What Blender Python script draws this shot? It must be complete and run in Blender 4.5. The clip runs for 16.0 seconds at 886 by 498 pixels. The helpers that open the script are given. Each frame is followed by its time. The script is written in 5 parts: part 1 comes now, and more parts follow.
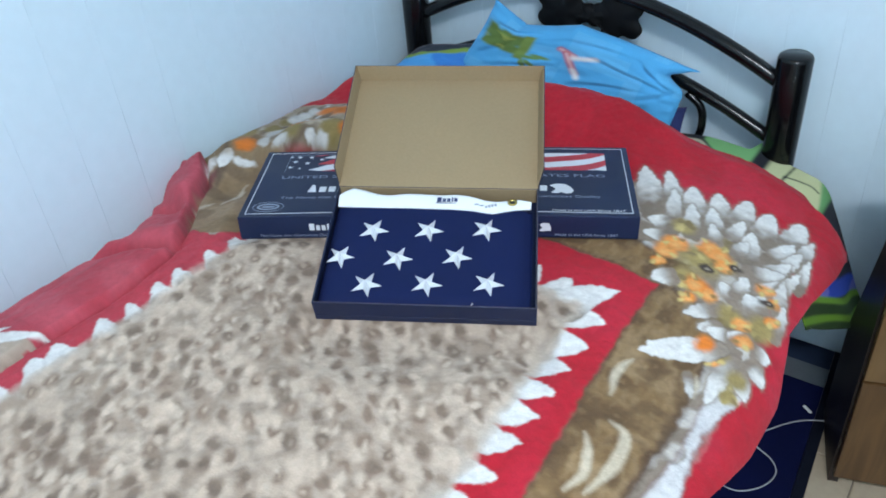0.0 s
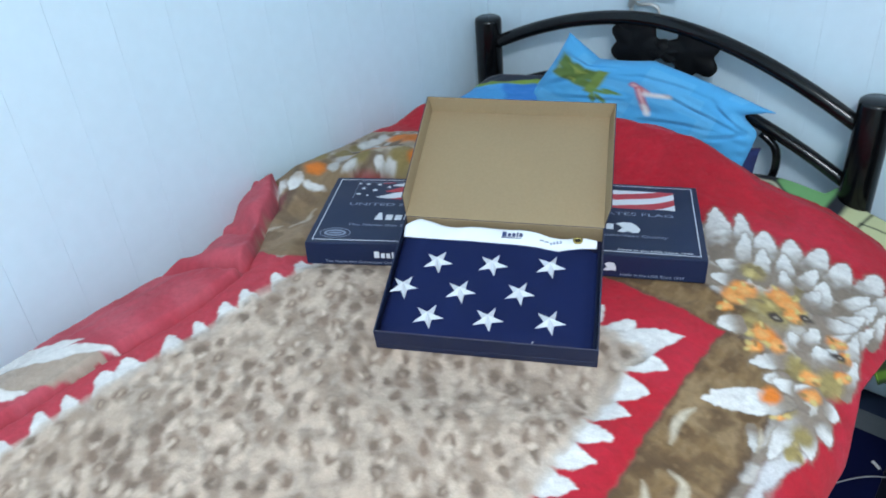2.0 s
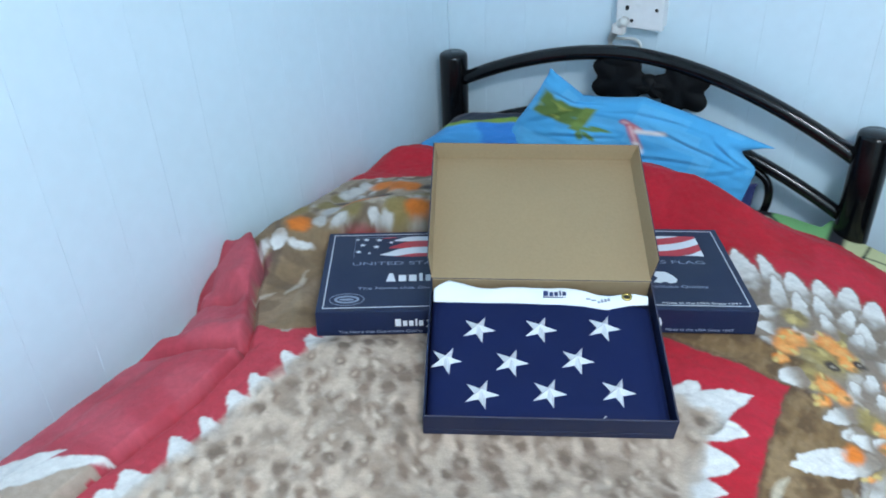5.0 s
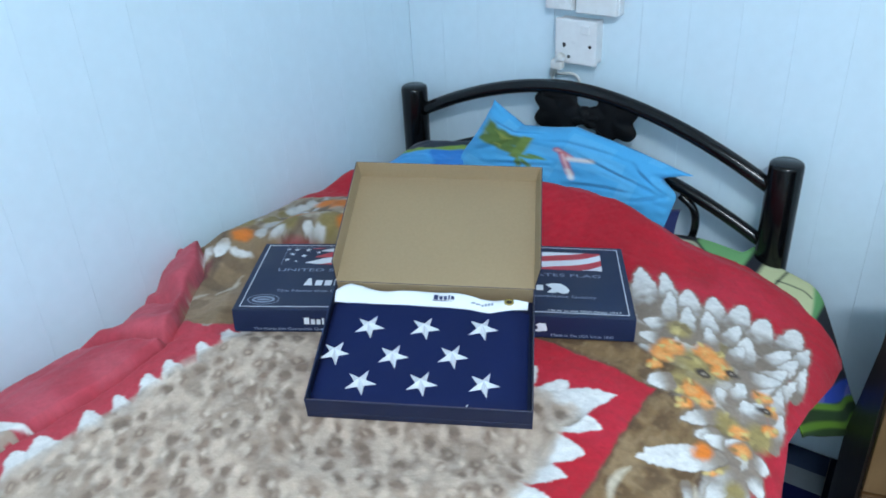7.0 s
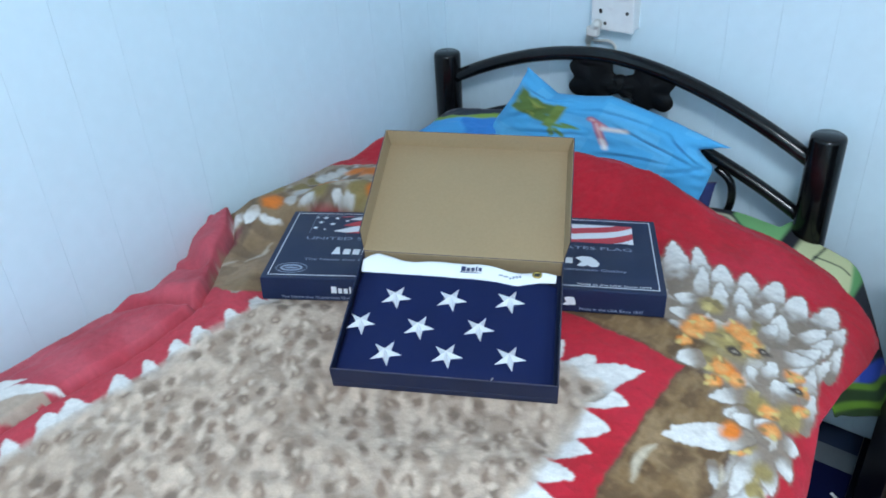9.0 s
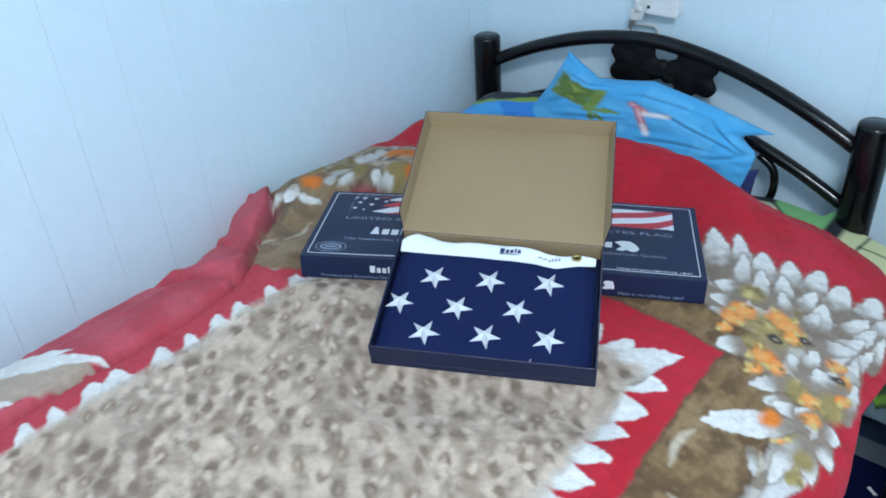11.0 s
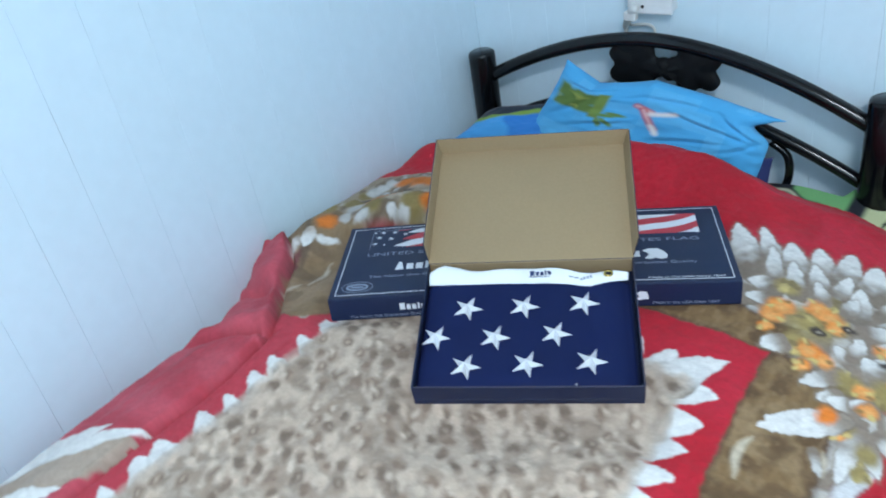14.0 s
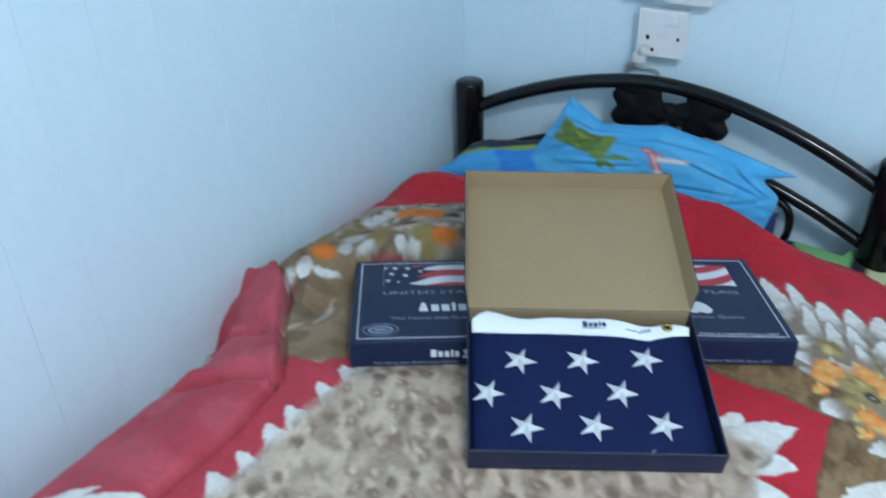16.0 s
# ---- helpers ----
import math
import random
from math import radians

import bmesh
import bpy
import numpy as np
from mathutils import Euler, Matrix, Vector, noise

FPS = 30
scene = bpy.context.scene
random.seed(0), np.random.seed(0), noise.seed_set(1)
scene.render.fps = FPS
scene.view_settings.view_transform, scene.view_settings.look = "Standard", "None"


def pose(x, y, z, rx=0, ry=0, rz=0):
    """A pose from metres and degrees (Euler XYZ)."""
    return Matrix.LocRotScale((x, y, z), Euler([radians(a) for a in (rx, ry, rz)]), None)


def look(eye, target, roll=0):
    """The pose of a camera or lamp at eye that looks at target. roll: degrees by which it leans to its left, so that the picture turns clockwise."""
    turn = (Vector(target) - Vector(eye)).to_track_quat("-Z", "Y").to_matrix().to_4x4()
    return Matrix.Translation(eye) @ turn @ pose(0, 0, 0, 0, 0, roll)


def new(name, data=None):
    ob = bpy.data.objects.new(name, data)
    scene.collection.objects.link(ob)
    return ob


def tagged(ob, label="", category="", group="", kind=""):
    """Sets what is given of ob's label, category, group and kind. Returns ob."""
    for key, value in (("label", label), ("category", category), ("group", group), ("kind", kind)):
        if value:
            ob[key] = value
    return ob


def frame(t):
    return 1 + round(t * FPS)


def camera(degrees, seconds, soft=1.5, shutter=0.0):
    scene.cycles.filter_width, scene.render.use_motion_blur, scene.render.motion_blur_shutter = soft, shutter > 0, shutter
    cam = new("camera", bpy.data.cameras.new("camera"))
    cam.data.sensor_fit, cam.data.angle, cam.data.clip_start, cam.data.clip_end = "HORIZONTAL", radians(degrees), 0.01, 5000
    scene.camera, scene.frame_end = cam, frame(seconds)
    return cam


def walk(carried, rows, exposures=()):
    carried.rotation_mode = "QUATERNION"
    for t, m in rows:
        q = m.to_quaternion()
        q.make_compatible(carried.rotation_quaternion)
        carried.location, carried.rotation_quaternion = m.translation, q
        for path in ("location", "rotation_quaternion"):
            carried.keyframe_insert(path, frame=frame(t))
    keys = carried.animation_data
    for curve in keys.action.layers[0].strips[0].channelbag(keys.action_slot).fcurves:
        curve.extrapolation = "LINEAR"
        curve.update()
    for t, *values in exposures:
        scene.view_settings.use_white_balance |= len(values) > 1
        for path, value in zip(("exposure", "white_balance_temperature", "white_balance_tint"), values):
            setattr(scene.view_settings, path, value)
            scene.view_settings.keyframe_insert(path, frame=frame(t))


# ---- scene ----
EXPOSURES = [(0.0, 0.0, 6600, 12.5), (3.0, 0.0, 6560, 12), (6.0, 0.03, 6300, 10.5), (7.0, -0.03, 6300, 10.6), (10.0, -0.04, 6300, 11), (13.3, -0.04, 6300, 11), (14.5, -0.04, 6400, 9.5), (15.2, -0.16, 6380, 8.5), (16.0, -0.24, 6300, 9)]
cam = camera(57.0, 16.0, soft=1.8, shutter=0.5)
PATH = [
    (0, (1.1658, -1.4619, 1.3061), (0.4124, -0.5068, 0.4286), -5.36),
    (0.5, (1.1733, -1.4552, 1.3063), (0.3909, -0.5149, 0.4381), -6.50),
    (1, (1.1715, -1.4608, 1.3095), (0.3592, -0.5414, 0.4464), -7.26),
    (1.5, (1.1758, -1.4584, 1.3026), (0.3559, -0.5437, 0.4417), -7.48),
    (2, (1.1559, -1.4578, 1.3258), (0.3068, -0.5517, 0.4844), -5.37),
    (2.5, (1.1546, -1.4630, 1.3144), (0.3136, -0.5473, 0.4752), -4.56),
    (3, (1.1573, -1.4711, 1.3155), (0.3010, -0.5474, 0.5011), -4.55),
    (3.5, (1.1432, -1.4820, 1.3163), (0.2353, -0.5458, 0.5751), -6.92),
    (3.7, (1.1201, -1.4575, 1.3422), (0.2204, -0.5247, 0.5869), -10.16),
    (5.8, (0.8444, -1.4843, 1.2935), (0.2512, -0.3798, 0.4701), 1.98),
    (6, (0.8814, -1.4723, 1.2960), (0.2476, -0.4118, 0.4452), 2.34),
    (6.5, (1.0675, -1.4492, 1.3136), (0.3011, -0.4521, 0.4959), -2.41),
    (7, (1.1515, -1.4595, 1.3198), (0.3716, -0.4177, 0.5738), -3.09),
    (7.5, (1.1467, -1.4583, 1.3210), (0.3416, -0.4766, 0.5222), -4.94),
    (8, (1.1469, -1.4575, 1.3186), (0.3308, -0.4857, 0.5189), -5.57),
    (8.5, (1.1462, -1.4518, 1.3181), (0.3341, -0.4760, 0.5193), -3.90),
    (9, (1.1500, -1.4435, 1.3206), (0.3377, -0.4664, 0.5235), -3.67),
    (9.5, (1.1543, -1.4454, 1.3183), (0.3426, -0.4863, 0.4990), -4.10),
    (10, (1.1568, -1.4505, 1.3115), (0.3418, -0.5096, 0.4746), -4.47),
    (10.2, (1.1427, -1.4575, 1.3114), (0.3057, -0.5314, 0.4797), -4.61),
    (12.5, (1.1459, -1.4466, 1.3280), (0.2921, -0.4925, 0.5465), -3.08),
    (13, (1.1449, -1.4328, 1.3328), (0.3405, -0.4750, 0.5048), -4.41),
    (13.5, (1.1324, -1.4612, 1.2825), (0.3257, -0.5026, 0.4577), -2.92),
    (14, (1.0983, -1.4540, 1.3390), (0.2434, -0.5177, 0.5374), -10.53),
    (14.5, (0.9516, -1.4575, 1.3342), (0.1423, -0.4525, 0.5693), -8.09),
    (15, (0.8571, -1.4737, 1.3282), (0.1290, -0.4040, 0.5693), -7.33),
    (15.5, (0.8287, -1.4935, 1.3350), (0.0861, -0.4163, 0.6012), -5.11),
    (16, (0.8373, -1.4989, 1.3095), (0.1669, -0.4044, 0.5332), -1.64),
]
walk(cam, [(t, look(eye, target, roll)) for t, eye, target, roll in PATH], EXPOSURES)

# ---- world ----
world = bpy.data.worlds.new("world")
scene.world = world
world.use_nodes = True
world.node_tree.nodes["Background"].inputs[0].default_value = (0.75, 0.87, 1.0, 1)
world.node_tree.nodes["Background"].inputs[1].default_value = 0.05

# The room's one ceiling lamp: a cool white panel near the far corner of the room.
lamp_data = bpy.data.lights.new("ceiling_lamp_light", "AREA")
lamp_data.shape, lamp_data.size, lamp_data.size_y = "RECTANGLE", 0.55, 0.16
lamp_data.energy, lamp_data.color = 52.5, (0.86, 0.94, 1.0)
lamp_ob = new("ceiling_lamp_light", lamp_data)
lamp_ob.matrix_world = pose(1.75, -2.0, 2.43, 0, 0, 35)


# ---- materials ----
def node_set(mat):
    mat.use_nodes = True
    nt = mat.node_tree
    return nt, nt.nodes["Principled BSDF"]


def surface(name, colour, rough=0.6, var=0.12, scale=6.0, fine=120.0, bump=0.15, metal=0.0, coat=0.0, sheen=0.0, attribute="", depth=0.002):
    """A painted or natural surface: colour varied at two scales, roughness varied, fine relief."""
    mat = bpy.data.materials.new(name)
    nt, bsdf = node_set(mat)
    new_node, link = nt.nodes.new, nt.links.new
    coord = new_node("ShaderNodeTexCoord")
    big, small = new_node("ShaderNodeTexNoise"), new_node("ShaderNodeTexNoise")
    big.inputs["Scale"].default_value, small.inputs["Scale"].default_value = scale, fine
    big.inputs["Detail"].default_value, small.inputs["Detail"].default_value = 4, 3
    for n in (big, small):
        link(coord.outputs["Object"], n.inputs["Vector"])
    add = new_node("ShaderNodeMath")
    add.operation = "ADD"
    link(big.outputs["Fac"], add.inputs[0])
    link(small.outputs["Fac"], add.inputs[1])
    ramp = new_node("ShaderNodeMapRange")
    ramp.inputs["From Min"].default_value, ramp.inputs["From Max"].default_value = 0.6, 1.4
    ramp.inputs["To Min"].default_value, ramp.inputs["To Max"].default_value = 1 - var, 1 + var
    link(add.outputs[0], ramp.inputs["Value"])
    mix = new_node("ShaderNodeVectorMath")
    mix.operation = "SCALE"
    if attribute:
        attr = new_node("ShaderNodeAttribute")
        attr.attribute_name = attribute
        link(attr.outputs["Color"], mix.inputs[0])
    else:
        mix.inputs[0].default_value = colour
    link(ramp.outputs[0], mix.inputs["Scale"])
    link(mix.outputs[0], bsdf.inputs["Base Color"])
    rr = new_node("ShaderNodeMapRange")
    rr.inputs["From Min"].default_value, rr.inputs["From Max"].default_value = 0.3, 0.7
    rr.inputs["To Min"].default_value, rr.inputs["To Max"].default_value = max(rough - 0.07, 0.02), min(rough + 0.07, 1)
    link(big.outputs["Fac"], rr.inputs["Value"])
    link(rr.outputs[0], bsdf.inputs["Roughness"])
    bsdf.inputs["Metallic"].default_value = metal
    bsdf.inputs["Coat Weight"].default_value = coat
    bsdf.inputs["Sheen Weight"].default_value = sheen
    bsdf.inputs["Sheen Roughness"].default_value = 0.5
    bsdf.inputs["Sheen Tint"].default_value = (1.0, 0.80, 0.78, 1)
    if bump:
        b = new_node("ShaderNodeBump")
        b.inputs["Strength"].default_value, b.inputs["Distance"].default_value = bump, depth
        link(small.outputs["Fac"], b.inputs["Height"])
        link(b.outputs[0], bsdf.inputs["Normal"])
    return mat


def wood(name, dark, light, rough=0.45):
    """Straight-grained wood with the grain along z."""
    mat = bpy.data.materials.new(name)
    nt, bsdf = node_set(mat)
    new_node, link = nt.nodes.new, nt.links.new
    coord, mapping = new_node("ShaderNodeTexCoord"), new_node("ShaderNodeMapping")
    mapping.inputs["Scale"].default_value = (14, 14, 1.6)
    link(coord.outputs["Object"], mapping.inputs["Vector"])
    n = new_node("ShaderNodeTexNoise")
    n.inputs["Scale"].default_value, n.inputs["Detail"].default_value, n.inputs["Distortion"].default_value = 2.2, 6, 1.2
    link(mapping.outputs[0], n.inputs["Vector"])
    ramp = new_node("ShaderNodeValToRGB")
    ramp.color_ramp.elements[0].position, ramp.color_ramp.elements[1].position = 0.35, 0.68
    ramp.color_ramp.elements[0].color, ramp.color_ramp.elements[1].color = (*dark, 1), (*light, 1)
    link(n.outputs["Fac"], ramp.inputs[0])
    link(ramp.outputs[0], bsdf.inputs["Base Color"])
    bsdf.inputs["Roughness"].default_value = rough
    b = new_node("ShaderNodeBump")
    b.inputs["Strength"].default_value, b.inputs["Distance"].default_value = 0.2, 0.001
    link(n.outputs["Fac"], b.inputs["Height"])
    link(b.outputs[0], bsdf.inputs["Normal"])
    return mat


WALL = surface("white_pvc", (0.675, 0.815, 0.900), 0.40, 0.03, 1.6, 40, 0.03)
CEILING = surface("ceiling_paint", (0.80, 0.81, 0.82), 0.8, 0.03, 2, 60, 0.05)
FLOOR = surface("beige_tile", (0.42, 0.34, 0.245), 0.35, 0.10, 5, 60, 0.05)
GROUT = surface("grout", (0.22, 0.19, 0.16), 0.9, 0.15, 8, 90, 0.2)
BLACK = surface("black_enamel", (0.0035, 0.004, 0.005), 0.17, 0.25, 9, 140, 0.06)
BLACK.node_tree.nodes["Principled BSDF"].inputs["Specular IOR Level"].default_value = 0.36
CAST = surface("black_casting", (0.0045, 0.005, 0.006), 0.62, 0.3, 20, 160, 0.15)
CAST.node_tree.nodes["Principled BSDF"].inputs["Specular IOR Level"].default_value = 0.15
PLUSH = surface("printed_plush", (1, 1, 1), 0.95, 0.08, 40, 420, 0.24, sheen=0.05, attribute="print", depth=0.004)
NAVY_CARD = surface("navy_card", (0.0085, 0.016, 0.052), 0.42, 0.12, 12, 260, 0.05)
KRAFT = surface("kraft_card", (0.335, 0.236, 0.130), 0.8, 0.07, 7, 220, 0.10)
WORN_EDGE = surface("rubbed_edge", (0.085, 0.075, 0.095), 0.7, 0.5, 45, 240, 0.1)
INK_WHITE = surface("white_ink", (0.70, 0.72, 0.76), 0.45, 0.05, 20, 200, 0.0)
INK_GREY = surface("grey_ink", (0.25, 0.29, 0.38), 0.45, 0.06, 20, 200, 0.0)
INK_RED = surface("red_ink", (0.50, 0.035, 0.05), 0.45, 0.07, 20, 200, 0.0)
INK_NAVY = surface("dark_ink", (0.02, 0.035, 0.12), 0.45, 0.10, 20, 200, 0.0)
FLAG_CLOTH = surface("navy_nylon", (0.0055, 0.012, 0.062), 0.75, 0.12, 25, 900, 0.25, sheen=0.0, depth=0.0006)
FLAG_CLOTH.node_tree.nodes["Principled BSDF"].inputs["Specular IOR Level"].default_value = 0.18
NAVY_CARD.node_tree.nodes["Principled BSDF"].inputs["Specular IOR Level"].default_value = 0.34
THREAD = surface("star_thread", (0.66, 0.69, 0.73), 0.42, 0.07, 60, 900, 0.35, sheen=0.2, depth=0.0008)
CANVAS = surface("heading_canvas", (0.80, 0.82, 0.84), 0.8, 0.03, 20, 700, 0.3, depth=0.0006)
BRASS = surface("brass", (0.62, 0.45, 0.14), 0.28, 0.1, 20, 100, 0.05, metal=1.0)
PILLOW = surface("printed_pillow", (1, 1, 1), 0.85, 0.08, 14, 500, 0.35, sheen=0.1, attribute="print", depth=0.001)
SHEET = surface("printed_sheet", (1, 1, 1), 0.85, 0.08, 14, 500, 0.35, attribute="print", depth=0.001)
PLASTIC = surface("white_plastic", (0.74, 0.75, 0.76), 0.3, 0.05, 15, 90, 0.03)
PIN = surface("dark_hole", (0.02, 0.02, 0.02), 0.7, 0.1, 15, 90, 0.0)
CORD = surface("pale_cord", (0.62, 0.62, 0.60), 0.5, 0.1, 15, 90, 0.05)
CABLE = surface("dull_cable", (0.40, 0.41, 0.43), 0.5, 0.1, 15, 90, 0.05)
RUG_BINDING = surface("dark_binding", (0.006, 0.008, 0.016), 0.9, 0.2, 10, 500, 0.5)
RUG_NAVY = surface("navy_weave", (0.0035, 0.006, 0.036), 0.95, 0.25, 10, 500, 0.6)
RUG_DARK = surface("slate_weave", (0.020, 0.032, 0.062), 0.95, 0.25, 10, 500, 0.6)
RUG_GREY = surface("grey_weave", (0.11, 0.13, 0.145), 0.95, 0.25, 10, 500, 0.6)
MATTRESS = surface("mattress_cloth", (0.30, 0.33, 0.42), 0.9, 0.1, 12, 300, 0.3)
for weave in (RUG_BINDING, RUG_NAVY, RUG_DARK, RUG_GREY):
    weave.node_tree.nodes["Principled BSDF"].inputs["Specular IOR Level"].default_value = 0.08
WOOD_DARK = wood("brown_wood", (0.066, 0.029, 0.009), (0.128, 0.063, 0.021))
WOOD_LIGHT = wood("tan_wood", (0.125, 0.064, 0.022), (0.190, 0.104, 0.040))
WOOD_EDGE = wood("dark_wood", (0.010, 0.006, 0.005), (0.022, 0.013, 0.010))
LAMP_GLOW = bpy.data.materials.new("lamp_diffuser")
_nt, _b = node_set(LAMP_GLOW)
_b.inputs["Base Color"].default_value = (0.9, 0.9, 0.9, 1)
_b.inputs["Emission Color"].default_value = (0.86, 0.94, 1.0, 1)
_b.inputs["Emission Strength"].default_value = 2.0


# ---- building helpers ----
def part(name, bm, material, parent=None, label="", smooth=False):
    me = bpy.data.meshes.new(name)
    bm.to_mesh(me)
    bm.free()
    me.materials.append(material)
    if smooth:
        me.polygons.foreach_set("use_smooth", [True] * len(me.polygons))
    ob = new(name, me)
    ob.parent = parent
    if label:
        ob["label"] = label
    return ob


def thing(name, label, category, group="", kind="", at=None):
    ob = new(name)
    ob.empty_display_size = 0.05
    if at is not None:
        ob.matrix_world = at
    return tagged(ob, label, category, group, kind)


def block(x0, x1, y0, y1, z0, z1, bevel=0.0, segments=2):
    bm = bmesh.new()
    bmesh.ops.create_cube(bm, size=1)
    for v in bm.verts:
        v.co = Vector((x0 + (v.co.x + 0.5) * (x1 - x0), y0 + (v.co.y + 0.5) * (y1 - y0), z0 + (v.co.z + 0.5) * (z1 - z0)))
    if bevel:
        bmesh.ops.bevel(bm, geom=bm.edges[:], offset=bevel, segments=segments, affect="EDGES", profile=0.6)
    return bm


def join(*parts_):
    out = bmesh.new()
    for bm in parts_:
        me = bpy.data.meshes.new("joined")
        bm.to_mesh(me)
        bm.free()
        out.from_mesh(me)
        bpy.data.meshes.remove(me)
    return out


def prism(points, z0, z1, bm=None):
    """A flat outline in x and y, raised from z0 to z1."""
    bm = bm or bmesh.new()
    low = [bm.verts.new((x, y, z0)) for x, y in points]
    high = [bm.verts.new((x, y, z1)) for x, y in points]
    n = len(points)
    bm.faces.new(high)
    bm.faces.new(low[::-1])
    for i in range(n):
        bm.faces.new((low[i], low[(i + 1) % n], high[(i + 1) % n], high[i]))
    return bm


def tube(points, radius, sides=10, bm=None, caps=True):
    """A round bar along a line of points."""
    bm = bm or bmesh.new()
    pts = [Vector(p) for p in points]
    rings = []
    side = None
    for i, p in enumerate(pts):
        way = (pts[min(i + 1, len(pts) - 1)] - pts[max(i - 1, 0)]).normalized()
        if side is None:
            side = way.cross(Vector((0, 0, 1)) if abs(way.z) < 0.9 else Vector((1, 0, 0))).normalized()
        else:
            side = (side - way * side.dot(way)).normalized()
        up = way.cross(side)
        r = radius(i / (len(pts) - 1)) if callable(radius) else radius
        rings.append([bm.verts.new(p + r * (math.cos(a) * side + math.sin(a) * up)) for a in np.linspace(0, 2 * math.pi, sides, endpoint=False)])
    for a, b in zip(rings, rings[1:]):
        for k in range(sides):
            bm.faces.new((a[k], a[(k + 1) % sides], b[(k + 1) % sides], b[k]))
    if caps:
        bm.faces.new(rings[0][::-1])
        bm.faces.new(rings[-1])
    return bm


def curve_points(points, n):
    """A smooth line of n points through the given ones."""
    pts = [Vector(p) for p in points]
    pts = [2 * pts[0] - pts[1], *pts, 2 * pts[-1] - pts[-2]]
    out = []
    for k in range(n):
        f = k / (n - 1) * (len(pts) - 3)
        i = min(int(f), len(pts) - 4)
        t = f - i
        a, b, c, d = pts[i:i + 4]
        out.append(0.5 * (2 * b + (c - a) * t + (2 * a - 5 * b + 4 * c - d) * t * t + (3 * b - a - 3 * c + d) * t ** 3))
    return out


def lettering(name, text, size, wide, material, parent, x, y, z, align="LEFT", turn=None, lift=0.0003):
    """Flat lettering in the built-in font on a face of its parent."""
    cu = bpy.data.curves.new(name, "FONT")
    cu.body, cu.size, cu.align_x, cu.extrude = text, size, align, lift
    tmp = bpy.data.objects.new(name, cu)
    scene.collection.objects.link(tmp)
    bpy.context.view_layer.update()
    me = bpy.data.meshes.new_from_object(tmp.evaluated_get(bpy.context.evaluated_depsgraph_get()))
    bpy.data.objects.remove(tmp)
    me.materials.clear()
    me.materials.append(material)
    ob = new(name, me)
    ob.parent = parent
    m = pose(x, y, z) @ (turn or Matrix.Identity(4)) @ Matrix.Diagonal((wide, 1, 1, 1))
    me.transform(m)
    return ob


def slope_pose(corner, yaw, along, back):
    """The pose of a box whose front left bottom corner is given: it is turned by yaw and rises by along per metre to the right and by back per metre to the rear."""
    c, s = math.cos(radians(yaw)), math.sin(radians(yaw))
    u = Vector((c, s, along)).normalized()
    v = Vector((-s, c, back))
    v = (v - u * v.dot(u)).normalized()
    w = u.cross(v)
    m = Matrix((u, v, w)).transposed().to_4x4()
    m.translation = corner
    return m


def smooth(a, b, x):
    t = np.clip((x - a) / (b - a), 0, 1)
    return t * t * (3 - 2 * t)


rng = np.random.RandomState(7)
LATTICE = rng.rand(64, 64)


def value_noise(x, y, size):
    """Smooth noise from 0 to 1 with cells of that size."""
    u, v = np.asarray(x) / size + 100.0, np.asarray(y) / size + 100.0
    i, j = np.floor(u).astype(int), np.floor(v).astype(int)
    a, b = u - i, v - j
    a, b = a * a * (3 - 2 * a), b * b * (3 - 2 * b)
    g = lambda p, q: LATTICE[p % 64, q % 64]
    return (g(i, j) * (1 - a) + g(i + 1, j) * a) * (1 - b) + (g(i, j + 1) * (1 - a) + g(i + 1, j + 1) * a) * b


def grid_mesh(name, P, colours, material, parent=None, thickness=0.0):
    """A cloth from a grid of places (rows, columns, 3), with the printed colours on its points."""
    rows, cols = P.shape[:2]
    k = np.arange(rows * cols).reshape(rows, cols)
    quads = np.stack([k[:-1, :-1], k[:-1, 1:], k[1:, 1:], k[1:, :-1]], -1).reshape(-1, 4)
    me = bpy.data.meshes.new(name)
    me.vertices.add(rows * cols)
    me.vertices.foreach_set("co", P.reshape(-1).astype(np.float32))
    me.loops.add(quads.size)
    me.loops.foreach_set("vertex_index", quads.reshape(-1).astype(np.int32))
    me.polygons.add(len(quads))
    me.polygons.foreach_set("loop_start", np.arange(0, quads.size, 4, dtype=np.int32))
    me.polygons.foreach_set("use_smooth", np.ones(len(quads), bool))
    me.update(calc_edges=True)
    layer = me.color_attributes.new("print", "FLOAT_COLOR", "POINT")
    rgba = np.ones((rows * cols, 4), np.float32)
    rgba[:, :3] = colours.reshape(-1, 3)
    layer.data.foreach_set("color", rgba.reshape(-1))
    me.materials.append(material)
    ob = new(name, me)
    ob.parent = parent
    if thickness:
        mod = ob.modifiers.new("thickness", "SOLIDIFY")
        mod.thickness, mod.offset = thickness, -1
    return ob


# ---- the room ----
X0, X1, Y0, Y1, H0 = -0.05, 2.35, -2.6, 0.065, 2.5


def slab(name, bm, material, label, category):
    return tagged(part(name, bm, material), label, category, kind="structure")


